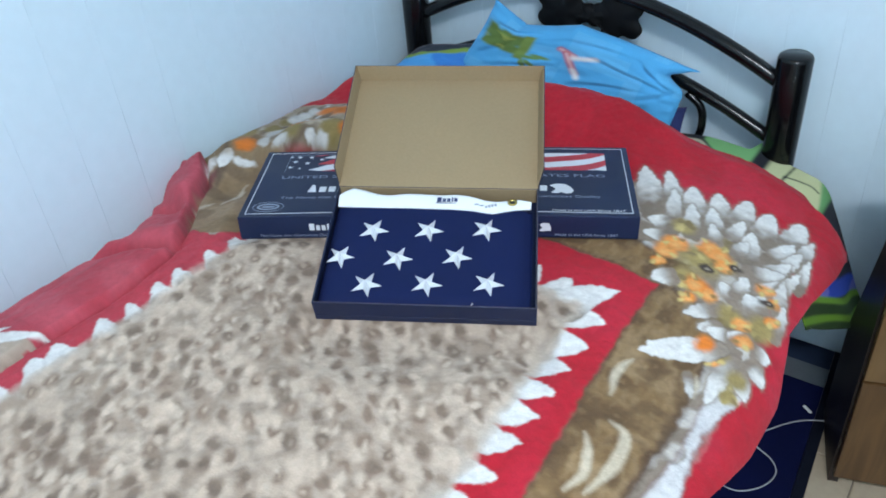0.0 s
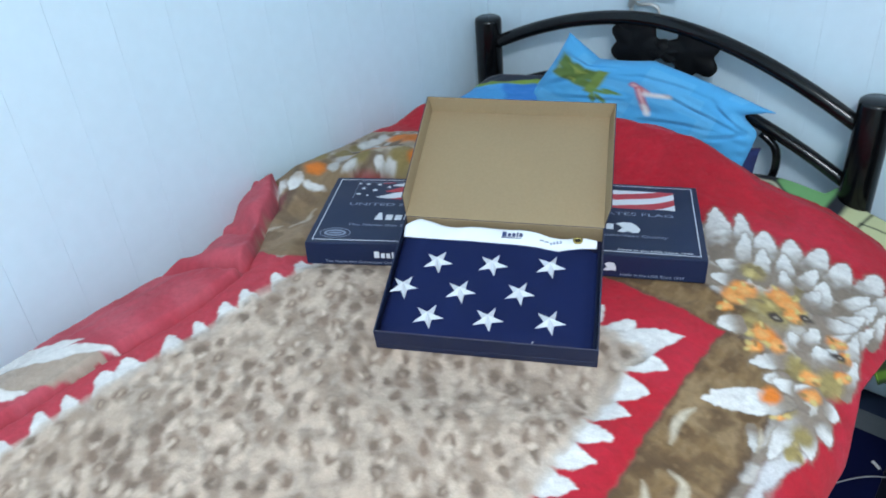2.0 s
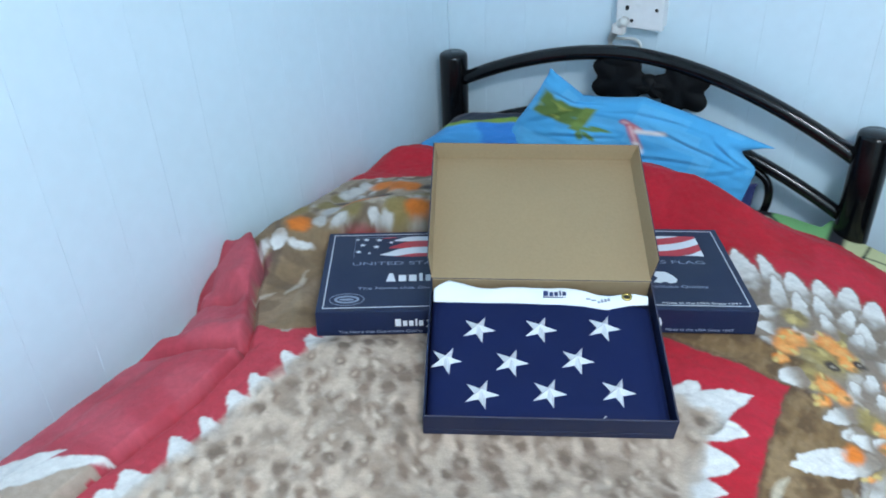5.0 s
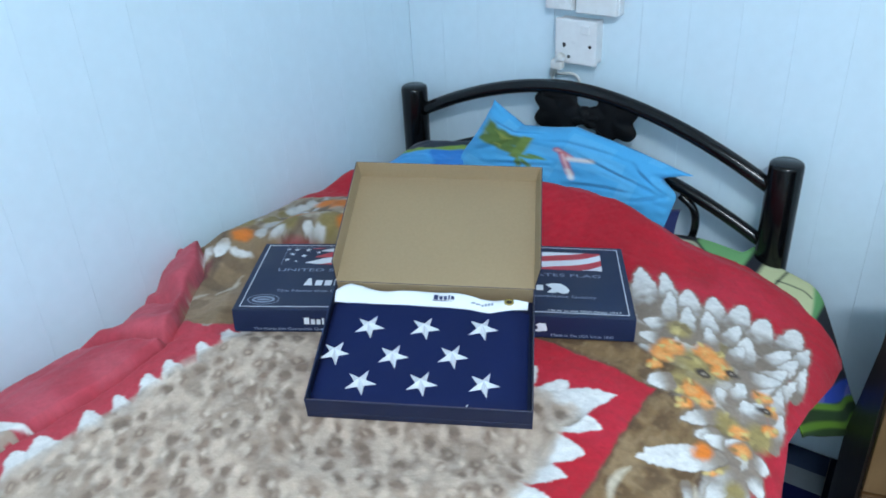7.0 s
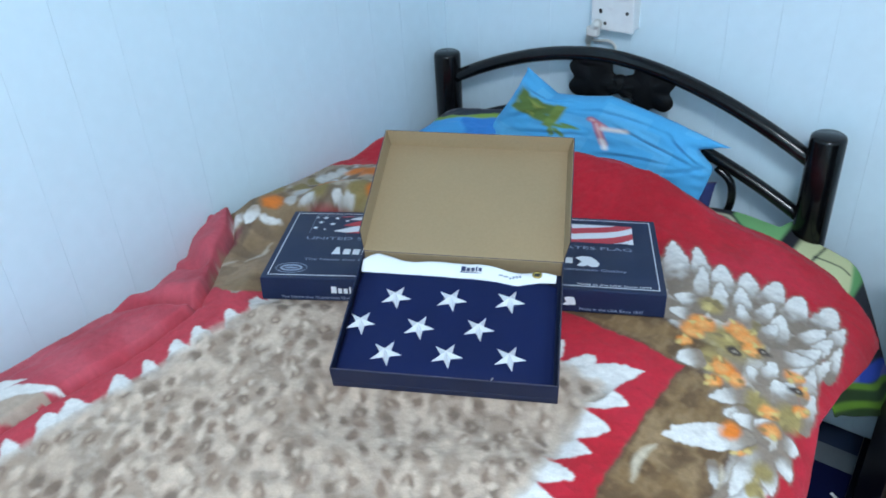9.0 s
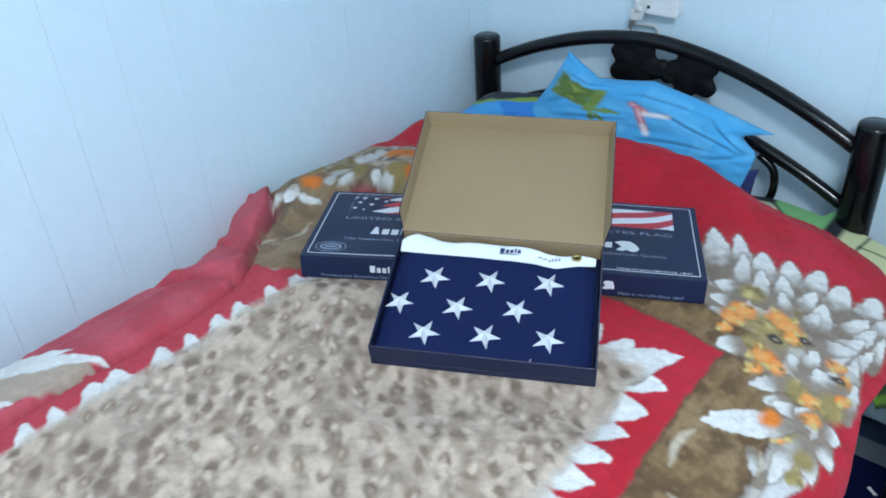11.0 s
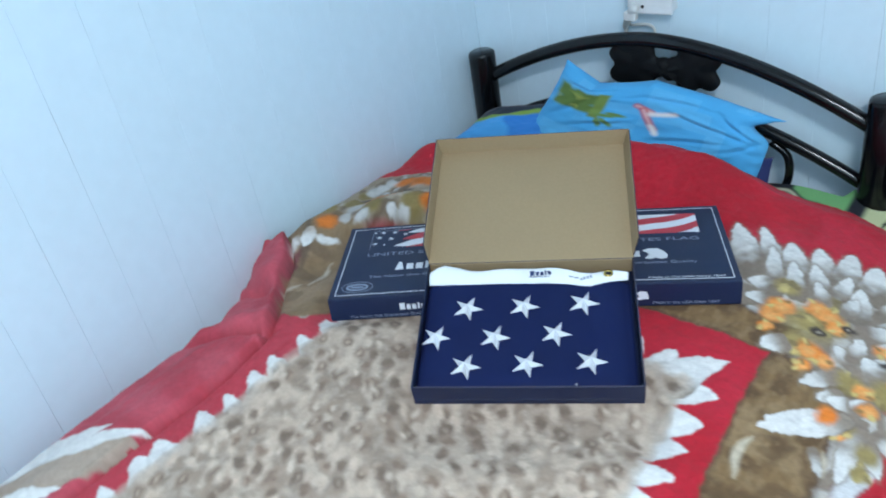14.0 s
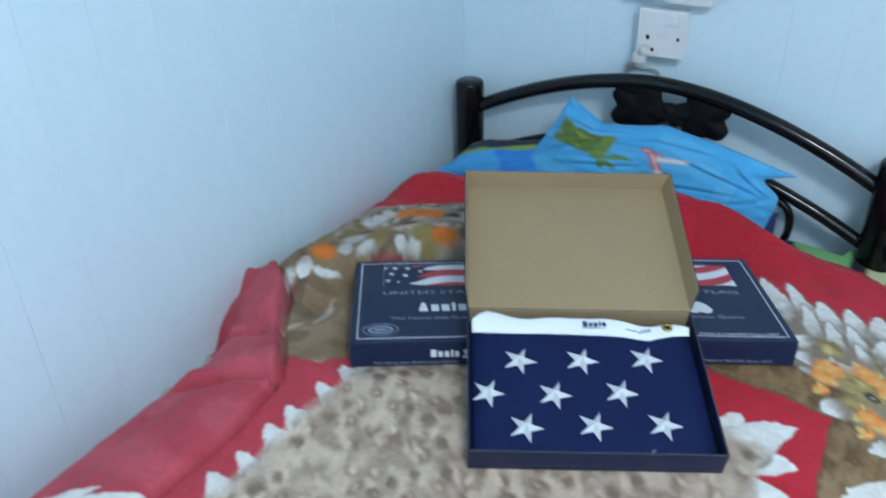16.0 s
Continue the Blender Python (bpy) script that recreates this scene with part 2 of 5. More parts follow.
floor = slab("floor", block(X0 - 0.1, X1 + 0.1, Y0 - 0.1, Y1 + 0.1, -0.1, -0.004), GROUT, "beige glazed floor tiles with thin grey joints", "floor")
wall_left = slab("wall_left", block(X0 - 0.11, X0 - 0.01, Y0 - 0.1, Y1 + 0.11, 0, H0), WALL, "white plastic panelled wall beside the bed", "wall")
wall_back = slab("wall_back", block(X0 - 0.01, X1 + 0.1, Y1 + 0.01, Y1 + 0.11, 0, H0), WALL, "white plastic panelled wall behind the headboard", "wall")
# Two walls and a ceiling out of view, added so the lamp's light bounces.
wall_right = slab("wall_right", block(X1, X1 + 0.1, Y0 - 0.1, Y1 + 0.01, 0, H0), WALL, "unseen plain white wall closing the room", "wall")
wall_front = slab("wall_front", block(X0 - 0.01, X1, Y0 - 0.1, Y0, 0, H0), WALL, "unseen plain white wall behind the camera", "wall")
ceiling = slab("ceiling", block(X0 - 0.11, X1 + 0.1, Y0 - 0.1, Y1 + 0.11, H0, H0 + 0.08), CEILING, "unseen plain white painted ceiling", "ceiling")

lamp = thing("ceiling_lamp", "white rectangular ceiling lamp giving cool light", "lamp", at=pose(1.75, -2.0, 2.5, 0, 0, 35))
part("housing", block(-0.30, 0.30, -0.10, 0.10, -0.035, 0, 0.006), PLASTIC, lamp)
part("diffuser", block(-0.275, 0.275, -0.08, 0.08, -0.045, -0.036, 0.003), LAMP_GLOW, lamp)

# ---- the bed ----
BED_W = 0.851
bed = thing("bed", "black metal single bed with an arched tube headboard", "bed", at=pose(0, 0, 0))


def bed_post(x, y, top):
    zs = [0.0] + list(np.linspace(0.05, top - 0.008, 8)) + [top - 0.003, top]
    rs = [0.031] * (len(zs) - 2) + [0.0295, 0.025]
    bm = bmesh.new()
    rings = [[bm.verts.new((x + r * math.cos(a), y + r * math.sin(a), z)) for a in np.linspace(0, 2 * math.pi, 24, endpoint=False)] for z, r in zip(zs, rs)]
    for a, b in zip(rings, rings[1:]):
        for k in range(24):
            bm.faces.new((a[k], a[(k + 1) % 24], b[(k + 1) % 24], b[k]))
    bm.faces.new(rings[-1])
    return part("post", bm, BLACK, bed, smooth=True)


def arch(x, low, rise):
    f = (x - 0.415) / 0.425
    return low + rise * (1 - min(abs(f), 1.0) ** 1.8)


bed_post(0, 0, 0.702)
bed_post(BED_W, 0, 0.690)
bed_post(0, -1.93, 0.52)
bed_post(BED_W, -1.93, 0.52)
part("top_rail", tube([(x, 0, arch(x, 0.628, 0.132)) for x in np.linspace(0.02, BED_W - 0.02, 40)], 0.0145, 14), BLACK, bed, smooth=True)
part("lower_rail", tube([(x, 0, arch(x, 0.511, 0.132)) for x in np.linspace(0.02, BED_W - 0.02, 40)], 0.0125, 14), BLACK, bed, smooth=True)


def cast_leaf(x, z, rx, rz, lobes, turn, t=0.010):
    """A cast metal leaf, standing in the headboard's plane: rounded lobes, with grooves running in between them."""
    bm = bmesh.new()
    n = 60
    way = np.linspace(0, 2 * math.pi, n, endpoint=False)
    rings = []
    for f, d in ((0.30, -1.15), (0.70, -1.0), (0.92, -0.75), (1.0, -0.30), (1.0, 0.30), (0.92, 0.75), (0.70, 1.0), (0.30, 1.15)):
        ring_ = []
        for a_ in way:
            wave = math.cos(lobes * (a_ - turn))
            r_ = f * (1 + 0.15 * f * (wave - 0.35 * wave * wave))
            ring_.append(bm.verts.new((x + rx * r_ * math.cos(a_), t * d * (1 - 0.25 * (1 - wave) * f), z + rz * r_ * math.sin(a_))))
        rings.append(ring_)
    for p, q in zip(rings, rings[1:]):
        for k in range(n):
            bm.faces.new((p[k], q[k], q[(k + 1) % n], p[(k + 1) % n]))
    bm.faces.new(rings[0][::-1])
    bm.faces.new(rings[-1])
    bmesh.ops.recalc_face_normals(bm, faces=bm.faces)
    return bm


ornament = part("ornament", cast_leaf(0.450, 0.703, 0.034, 0.021, 4, 0.4, 0.013), CAST, bed, "black cast leaf ornament", smooth=True)
part("leaf", cast_leaf(0.386, 0.704, 0.062, 0.050, 5, 1.25), CAST, ornament, smooth=True)
part("leaf", cast_leaf(0.505, 0.708, 0.055, 0.050, 5, 1.85), CAST, ornament, smooth=True)
part("neck", cast_leaf(0.378, 0.744, 0.034, 0.017, 2, 0.0), CAST, ornament, smooth=True)
part("neck", cast_leaf(0.510, 0.750, 0.026, 0.016, 2, 0.0), CAST, ornament, smooth=True)
for pts in (((0.440, -0.015, 0.694), (0.452, -0.016, 0.703), (0.458, -0.015, 0.718)), ((0.462, -0.015, 0.692), (0.478, -0.014, 0.684), (0.492, -0.013, 0.672))):
    part("vein", tube(curve_points(pts, 10), 0.0016, 6), CAST, ornament, smooth=True)
for x, bend in ((0.17, -1), (0.68, 1)):
    part("scroll", tube(curve_points([(x - 0.02 * bend, 0, arch(x, 0.511, 0.132) - 0.01), (x + 0.012 * bend, 0, 0.55), (x + 0.016 * bend, 0, 0.50), (x - 0.005 * bend, 0, 0.45)], 16), 0.008, 10), BLACK, bed, smooth=True)
for x in (0.0, BED_W):
    part("side_rail", block(x - 0.012, x + 0.012, -1.92, -0.02, 0.24, 0.29, 0.003), BLACK, bed)
for y in (-0.4, -0.8, -1.2, -1.6):
    part("cross_slat", block(0.012, BED_W - 0.012, y - 0.03, y + 0.03, 0.27, 0.286), BLACK, bed)
part("foot_rail", tube([(x, -1.93, 0.47) for x in np.linspace(0.02, BED_W - 0.02, 4)], 0.0125, 12), BLACK, bed, smooth=True)

mattress = tagged(part("mattress", block(-0.025, 0.875, -1.88, -0.04, 0.29, 0.485, 0.03, 4), MATTRESS, smooth=True), "thick blue-grey mattress lying on the bed frame", "mattress")


# ---- cloth that is printed ----
def paint(col, mask, rgb):
    m = np.clip(mask, 0, 1)[..., None]
    col[:] = col * (1 - m) + np.array(rgb) * m


def soft(d, w=0.0025):
    """1 where d is above 0, with a soft edge."""
    return np.clip(0.5 + d / (2 * w), 0, 1)


def petal(col, s, y, base, tip, width, rgb=(0.70, 0.68, 0.655), root=(0.165, 0.125, 0.095), shade=0.6, edge=0.75, blunt=False):
    bx, by = base
    dx, dy = tip[0] - bx, tip[1] - by
    n = math.hypot(dx, dy)
    near = (np.abs(s - (bx + tip[0]) / 2) < n / 2 + width + 0.01) & (np.abs(y - (by + tip[1]) / 2) < n / 2 + width + 0.01)
    if not near.any():
        return
    p, q = s[near] - bx, y[near] - by
    a, b = (p * dx + q * dy) / n / n, (q * dx - p * dy) / n
    half = width * 1.55 * np.clip(a + 0.08, 0, 1) ** 0.45 * np.clip(1 - a, 0, 1) ** 0.75
    if blunt:
        half = width * 1.42 * np.clip(a + 0.08, 0, 1) ** 0.28 * np.clip(1 - a, 0, 1) ** 0.62
    mask = np.clip((half - np.abs(b)) / 0.003, 0, 1) * (a > -0.08) * (a < 1)
    tone = smooth(0.16 if blunt else 0.02, shade, a)[..., None]
    c = np.array(root) * (1 - tone) + np.array(rgb) * tone
    rim = smooth(0.55, 1.0, np.abs(b) / (half + 1e-5))[..., None] * (1 - tone * edge)
    c = c * (1 - 0.5 * rim)
    m = mask[..., None]
    col[near] = col[near] * (1 - m) + c * m


def plume(col, s, y, base, tip, width, light=1.0, root=(0.22, 0.17, 0.13), halo=0.7):
    """A printed flower petal: a white, rounded tip that fades to tan at its root, with a soft tan rim round it."""
    bx, by = base
    dx, dy = tip[0] - bx, tip[1] - by
    n = math.hypot(dx, dy)
    reach = n / 2 + width + 0.015
    near = (np.abs(s - (bx + tip[0]) / 2) < reach) & (np.abs(y - (by + tip[1]) / 2) < reach)
    if not near.any():
        return
    p, q = s[near], y[near]
    a, b = ((p - bx) * dx + (q - by) * dy) / n / n, ((q - by) * dx - (p - bx) * dy) / n
    width = width * 1.14
    ragged = 0.0030 * (value_noise(p + bx * 7, q, 0.005) - 0.5) + 0.003 * (value_noise(p, q + by * 5, 0.011) - 0.5)
    half = width * 1.36 * np.clip(a + 0.10, 0, 1) ** 0.22 * np.clip(1.02 - a, 0, 1) ** 0.58
    d = np.minimum(half - np.abs(b), np.minimum((1.02 - a) * n, (a + 0.10) * n)) + ragged
    rim = (smooth(-0.007, 0.001, d) * halo * smooth(0.0, 0.35, a))[..., None]
    c = col[near] * (1 - rim) + np.array((0.25, 0.195, 0.15)) * rim
    tone = smooth(0.12, 0.72, a - 0.12 * np.abs(b) / (width + 1e-5) + 0.01 + 0.22 * (value_noise(p + 2, q, 0.012) - 0.5))[..., None]
    white = np.array(WHITE) * light * (0.93 + 0.10 * value_noise(p, q + 3, 0.014))[..., None]
    fill = np.array(root) * (1 - tone) + white * tone
    m = smooth(-0.0012, 0.0022, d)[..., None]
    col[near] = c * (1 - m) + fill * m


def blob(col, s, y, x0, y0, rx, ry, rgb, turn=0.0, fuzz=0.35):
    near = (np.abs(s - x0) < 1.6 * max(rx, ry)) & (np.abs(y - y0) < 1.6 * max(rx, ry))
    if not near.any():
        return
    c, k = math.cos(turn), math.sin(turn)
    p, q = s[near] - x0, y[near] - y0
    d = np.sqrt(((p * c + q * k) / rx) ** 2 + ((q * c - p * k) / ry) ** 2)
    m = (1 - smooth(1 - fuzz, 1 + fuzz, d))[..., None]
    col[near] = col[near] * (1 - m) + np.array(rgb) * m


def stroke(col, s, y, pts, width, rgb, strength=1.0):
    line = curve_points([(a, b, 0) for a, b in pts], 24)
    d = np.full(s.shape, 9.0)
    for k, (p, q) in enumerate(zip(line, line[1:])):
        f = math.sin(math.pi * (k + 0.7) / 24)
        e = q - p
        t = np.clip(((s - p.x) * e.x + (y - p.y) * e.y) / max(e.x ** 2 + e.y ** 2, 1e-9), 0, 1)
        d = np.minimum(d, np.hypot(s - p.x - t * e.x, y - p.y - t * e.y) - width * f)
    paint(col, soft(-d, 0.003) * strength, rgb)


RED, BROWN, DARK = (0.45, 0.0075, 0.021), (0.215, 0.128, 0.055), (0.070, 0.036, 0.022)
CREAM, SPOT, WHITE = (0.47, 0.40, 0.325), (0.150, 0.106, 0.080), (0.74, 0.71, 0.675)
ORANGE, OLIVE, UMBER = (0.76, 0.20, 0.02), (0.34, 0.25, 0.09), (0.25, 0.195, 0.15)
# red of the blanket's reverse, paled further by haze put into the colour
HAZED_REVERSE = (0.47, 0.072, 0.098)


def fold_line(y):
    """The edge of the strip that is folded over beside the wall."""
    return np.interp(y, [-1.95, -1.225, -1.08, -1.0, -0.925, -0.875, -0.80, -0.74, -0.69, -0.66], [0.185, 0.217, 0.224, 0.228, 0.222, 0.196, 0.130, 0.093, 0.035, -0.08])


def height(x, y):
    z = 0.614 - 0.060 * np.clip(y + 0.85, 0, None) + 0.02 * np.clip(y + 0.9, None, 0) - 0.03 * (x - 0.4)
    z = z - 0.75 * np.clip(x - 0.74, 0, None) ** 2
    bump = np.exp(-((y + 0.71) / 0.08) ** 2)
    k = smooth(-0.71, -0.63, y)
    t = np.clip((0.10 - 0.052 * k - x) / (0.16 - 0.03 * k), 0, 1)
    z = z - t * t * (3 - 2 * t) * (0.150 - 0.105 * bump - 0.045 * np.exp(-((y + 0.87) / 0.08) ** 2)) * (1 - 0.3 * smooth(-0.75, -0.5, y))
    z = z + 0.010 * np.exp(-((x - 0.045) / 0.06) ** 2 - ((y + 0.70) / 0.06) ** 2)
    d = ((y + 0.52) - 0.75 * (x - 0.22)) / 1.25
    al = (x - 0.22) * 0.8 + (y + 0.52) * 0.6
    z = z + 0.050 * np.exp(-(d / 0.055) ** 2) * smooth(-0.2, -0.06, al) * smooth(0.30, 0.12, al)
    z = z + 0.030 * np.exp(-((d - 0.10) / 0.06) ** 2) * smooth(-0.12, 0.0, al) * smooth(0.35, 0.2, al)
    z = z + 0.062 * smooth(-0.34, -0.16, y) * smooth(0.12, 0.30, x) * smooth(0.80, 0.58, x) + 0.025 * smooth(-0.40, -0.2, y) * smooth(0.25, 0.05, x)
    z = z - 0.022 * np.exp(-((x - 0.14) / 0.05) ** 2 - ((y + 0.735) / 0.06) ** 2)
    z = z - 0.034 * smooth(0.27, 0.04, x) * smooth(-0.76, -0.86, y) - 0.022 * np.exp(-((y + 0.815 + 0.25 * (x - 0.08)) / 0.016) ** 2) * smooth(0.15, 0.10, x) - 0.024 * np.exp(-((y + 0.90) / 0.07) ** 2) * smooth(0.16, 0.02, x)
    step = fold_line(y) - x
    # the folded strip: a raised lip, a soft roll behind it, and a turned-up corner set off by two creases
    up = smooth(-0.62, -0.70, y)
    turned = smooth(-0.94, -0.86, y)
    z = z + (0.010 + 0.009 * turned) * smooth(-0.002, 0.010, step) * up - 0.012 * np.exp(-((step + 0.002) / 0.005) ** 2) * up
    z = z + 0.010 * np.exp(-((step - 0.055) / 0.035) ** 2) * smooth(-0.90, -0.98, y)
    c1 = (y + 0.952) - 0.50 * (x - 0.123)
    z = z - 0.020 * np.exp(-(c1 / 0.010) ** 2) * smooth(0.06, 0.10, x) * smooth(0.235, 0.20, x) + 0.012 * np.exp(-((c1 - 0.030) / 0.020) ** 2) * smooth(0.04, 0.10, x) * smooth(0.22, 0.17, x)
    c2 = (y + 0.848) - 0.30 * (x - 0.045)
    z = z - 0.022 * np.exp(-(c2 / 0.011) ** 2) * smooth(-0.02, 0.04, x) * smooth(0.135, 0.09, x) + 0.010 * np.exp(-((c2 - 0.035) / 0.022) ** 2) * smooth(0.14, 0.08, x)
    z = z + 0.003 * np.sin((x * 0.75 + y * 0.65) * 90 + 3 * value_noise(x, y, 0.08)) * smooth(0.0, 0.04, step) * up * smooth(-1.02, -0.90, y)
    z = z + 0.005 * np.exp(-((x - 0.15 - 0.20 * (y + 1.05) - 0.02 * np.sin(y * 14)) / 0.014) ** 2) * smooth(-0.90, -1.0, y)
    z = z + 0.010 * (value_noise(x, y, 0.13) - 0.5) + 0.004 * (value_noise(x + 3, y, 0.045) - 0.5) + 0.0018 * (value_noise(x, y + 5, 0.009) - 0.5)
    t = np.clip((np.interp(y, [-0.85, -0.69], [0.058, 0.020]) - x) / 0.045, 0, 1)
    z = z - 0.055 * t * t * (3 - 2 * t) * smooth(-0.90, -0.84, y) * smooth(-0.675, -0.715, y)
    # pressed flat where the boxes lie
    for cx, cy, cz, yaw, back in ((0.2785, -0.833, 0.616, 33.5, -0.07), (0.532, -0.664, 0.606, 29.5, -0.075)):
        c, k = math.cos(radians(yaw)), math.sin(radians(yaw))
        u, v = (x - cx) * c + (y - cy) * k, (y - cy) * c - (x - cx) * k
        m = smooth(-0.035, 0.0, u) * smooth(0.332, 0.297, u) * smooth(-0.035, 0.0, v) * smooth(0.262, 0.232, v)
        z = z * (1 - m) + (cz - 0.033 * u + back * v - 0.0105) * m
    z = z + 0.010 * np.exp(-((x - 0.06) / 0.035) ** 2) * smooth(-0.68, -0.62, y) * smooth(-0.36, -0.42, y)
    c, k = math.cos(radians(29.7)), math.sin(radians(29.7))
    u, v = (x - 0.501) * c + (y + 0.909) * k, (y + 0.909) * c - (x - 0.501) * k
    m = smooth(-0.03, 0.0, u) * smooth(0.33, 0.297, u) * smooth(-0.13, -0.002, v) * smooth(0.24, 0.20, v)
    z = z - m * np.clip(z - (0.607 - 0.035 * u + 0.222 * v - 0.0105), 0, None)
    z = z + 0.012 * smooth(-0.2, -0.08, y) * np.sin(x * 17) * smooth(0.4, 0.6, x)
    return z


def blanket_print(s, y):
    wob = 0.0048
    S = s + wob * (value_noise(s, y, 0.012) - 0.5) + 0.5 * wob * (value_noise(s + 9, y, 0.0045) - 0.5)
    Y = y + wob * (value_noise(s, y + 7, 0.012) - 0.5) + 0.5 * wob * (value_noise(s, y + 3, 0.0045) - 0.5)
    sp, yp = 0.75 * s + 0.25 * S, 0.75 * y + 0.25 * Y
    col = np.empty(s.shape + (3,))
    col[:] = RED
    r = np.random.RandomState(3)
    paint(col, 0.6 * smooth(0.35, 0.7, value_noise(S + 1, Y, 0.08)), (0.50, 0.017, 0.042))
    paint(col, 0.5 * smooth(0.5, 0.75, value_noise(S + 6, Y, 0.05)), (0.37, 0.005, 0.016))
    paint(col, 0.45 * smooth(0.45, 0.8, value_noise(S * 0.8 + Y, Y - S, 0.14)), (0.34, 0.004, 0.013))
    # the white and umber flower border at the corners and outer edge
    zone = soft(np.minimum(np.interp(Y, [-0.75, -0.66, -0.5, -0.35, -0.30], [1.0, 1.006, 0.996, 0.975, 0.96]) - S, np.minimum(S - 0.05, -0.335 - 0.12 * np.clip(0.85 - S, 0, 0.2) - Y)), 0.01)
    paint(col, zone, UMBER)
    paint(col, zone * smooth(0.45, 0.7, value_noise(S, Y, 0.03)), (0.52, 0.47, 0.42))
    outer = ((0.784, -0.435, 0.704, -0.298, 0.024), (0.812, -0.414, 0.743, -0.287, 0.017), (0.838, -0.407, 0.794, -0.309, 0.020), (0.870, -0.382, 0.836, -0.299, 0.019), (0.894, -0.383, 0.881, -0.280, 0.021), (0.931, -0.380, 0.921, -0.288, 0.021), (0.969, -0.365, 0.966, -0.269, 0.021), (0.991, -0.396, 0.994, -0.305, 0.013), (1.009, -0.444, 1.005, -0.360, 0.011))
    middle = ((0.818, -0.455, 0.775, -0.337, 0.013), (0.846, -0.448, 0.815, -0.363, 0.014), (0.874, -0.419, 0.844, -0.347, 0.015), (0.894, -0.424, 0.893, -0.344, 0.015), (0.931, -0.446, 0.913, -0.361, 0.017), (0.954, -0.411, 0.972, -0.337, 0.016), (0.972, -0.442, 0.988, -0.352, 0.014), (0.957, -0.448, 0.982, -0.393, 0.016), (0.816, -0.440, 0.773, -0.441, 0.018), (0.822, -0.471, 0.784, -0.487, 0.017), (0.834, -0.506, 0.789, -0.535, 0.018))
    inner = ((0.881, -0.436, 0.860, -0.392, 0.011), (0.912, -0.440, 0.914, -0.388, 0.012), (0.943, -0.468, 0.982, -0.423, 0.022), (0.962, -0.513, 0.992, -0.440, 0.018), (0.986, -0.490, 1.002, -0.400, 0.011), (0.952, -0.542, 0.919, -0.518, 0.016), (0.945, -0.534, 0.943, -0.476, 0.012), (0.964, -0.564, 0.976, -0.498, 0.018), (0.865, -0.554, 0.838, -0.580, 0.018), (0.935, -0.573, 0.902, -0.616, 0.013), (0.949, -0.599, 0.926, -0.630, 0.011))
    lower = ((0.971, -0.611, 0.936, -0.620, 0.014), (0.985, -0.546, 0.955, -0.511, 0.018), (1.003, -0.524, 0.988, -0.440, 0.011), (1.018, -0.569, 1.006, -0.496, 0.010), (0.977, -0.606, 0.960, -0.599, 0.015), (0.997, -0.615, 1.025, -0.610, 0.016), (1.001, -0.636, 1.033, -0.658, 0.016), (0.994, -0.663, 1.022, -0.702, 0.015), (0.979, -0.637, 0.982, -0.742, 0.014))
    olive = ((0.828, -0.431, 0.018), (0.879, -0.490, 0.036), (0.893, -0.433, 0.020), (0.878, -0.550, 0.022), (0.908, -0.475, 0.018), (0.953, -0.573, 0.019), (0.992, -0.566, 0.023), (0.965, -0.657, 0.016), (0.999, -0.681, 0.018), (0.998, -0.713, 0.012))
    orange = ((0.827, -0.510, 0.016), (0.835, -0.483, 0.017), (0.830, -0.537, 0.010), (0.874, -0.449, 0.018), (0.894, -0.461, 0.018), (0.910, -0.482, 0.012), (0.891, -0.552, 0.017), (0.896, -0.584, 0.011), (0.913, -0.559, 0.013), (0.971, -0.483, 0.013), (0.992, -0.505, 0.011), (1.002, -0.543, 0.010), (0.968, -0.577, 0.012), (0.983, -0.608, 0.012), (0.944, -0.647, 0.012), (0.964, -0.669, 0.009))
    dark = ((0.892, -0.506, 0.012), (0.923, -0.472, 0.011), (0.985, -0.511, 0.012))
    for k in range(6):
        a, b = 0.63 + 0.014 * k + r.uniform(-0.004, 0.004), r.uniform(-0.50, -0.32)
        an = math.atan2(b + 0.50, a - 0.85)
        plume(col, sp, yp, (a - 0.055 * math.cos(an), b - 0.055 * math.sin(an)), (a, b), 0.019)
    for petals, light in ((outer, 1.0), (middle, 0.98)):
        for ba, bb, ta, tb, w in petals:
            plume(col, sp, yp, (ba, bb), (ta, tb), w, light * r.uniform(0.94, 1.0))
    # left corner flowers, bunched in the roll behind the boxes
    roll = soft(np.minimum(np.minimum(0.42 - S, Y + 0.70), -0.30 - Y), 0.01)
    paint(col, roll, (0.285, 0.220, 0.160))
    paint(col, roll * smooth(0.40, 0.7, value_noise(S, Y + 4, 0.03)), (0.42, 0.345, 0.27))
    paint(col, roll * smooth(0.5, 0.75, value_noise(S + 8, Y, 0.022)), (0.15, 0.105, 0.07))
    for k in range(34):
        a, b = r.uniform(-0.04, 0.36), r.uniform(-0.62, -0.36)
        an = r.uniform(0, 6.28)
        plume(col, sp, yp, (a, b), (a + 0.026 * math.cos(an), b + 0.026 * math.sin(an)), 0.009, r.uniform(0.55, 0.75), halo=0.4)
    paint(col, soft(Y - np.interp(S, [0.0, 0.076, 0.10, 0.15, 0.20, 0.30, 0.50], [-0.47, -0.436, -0.395, -0.345, -0.325, -0.31, -0.30])) * soft(0.5 - S), RED)
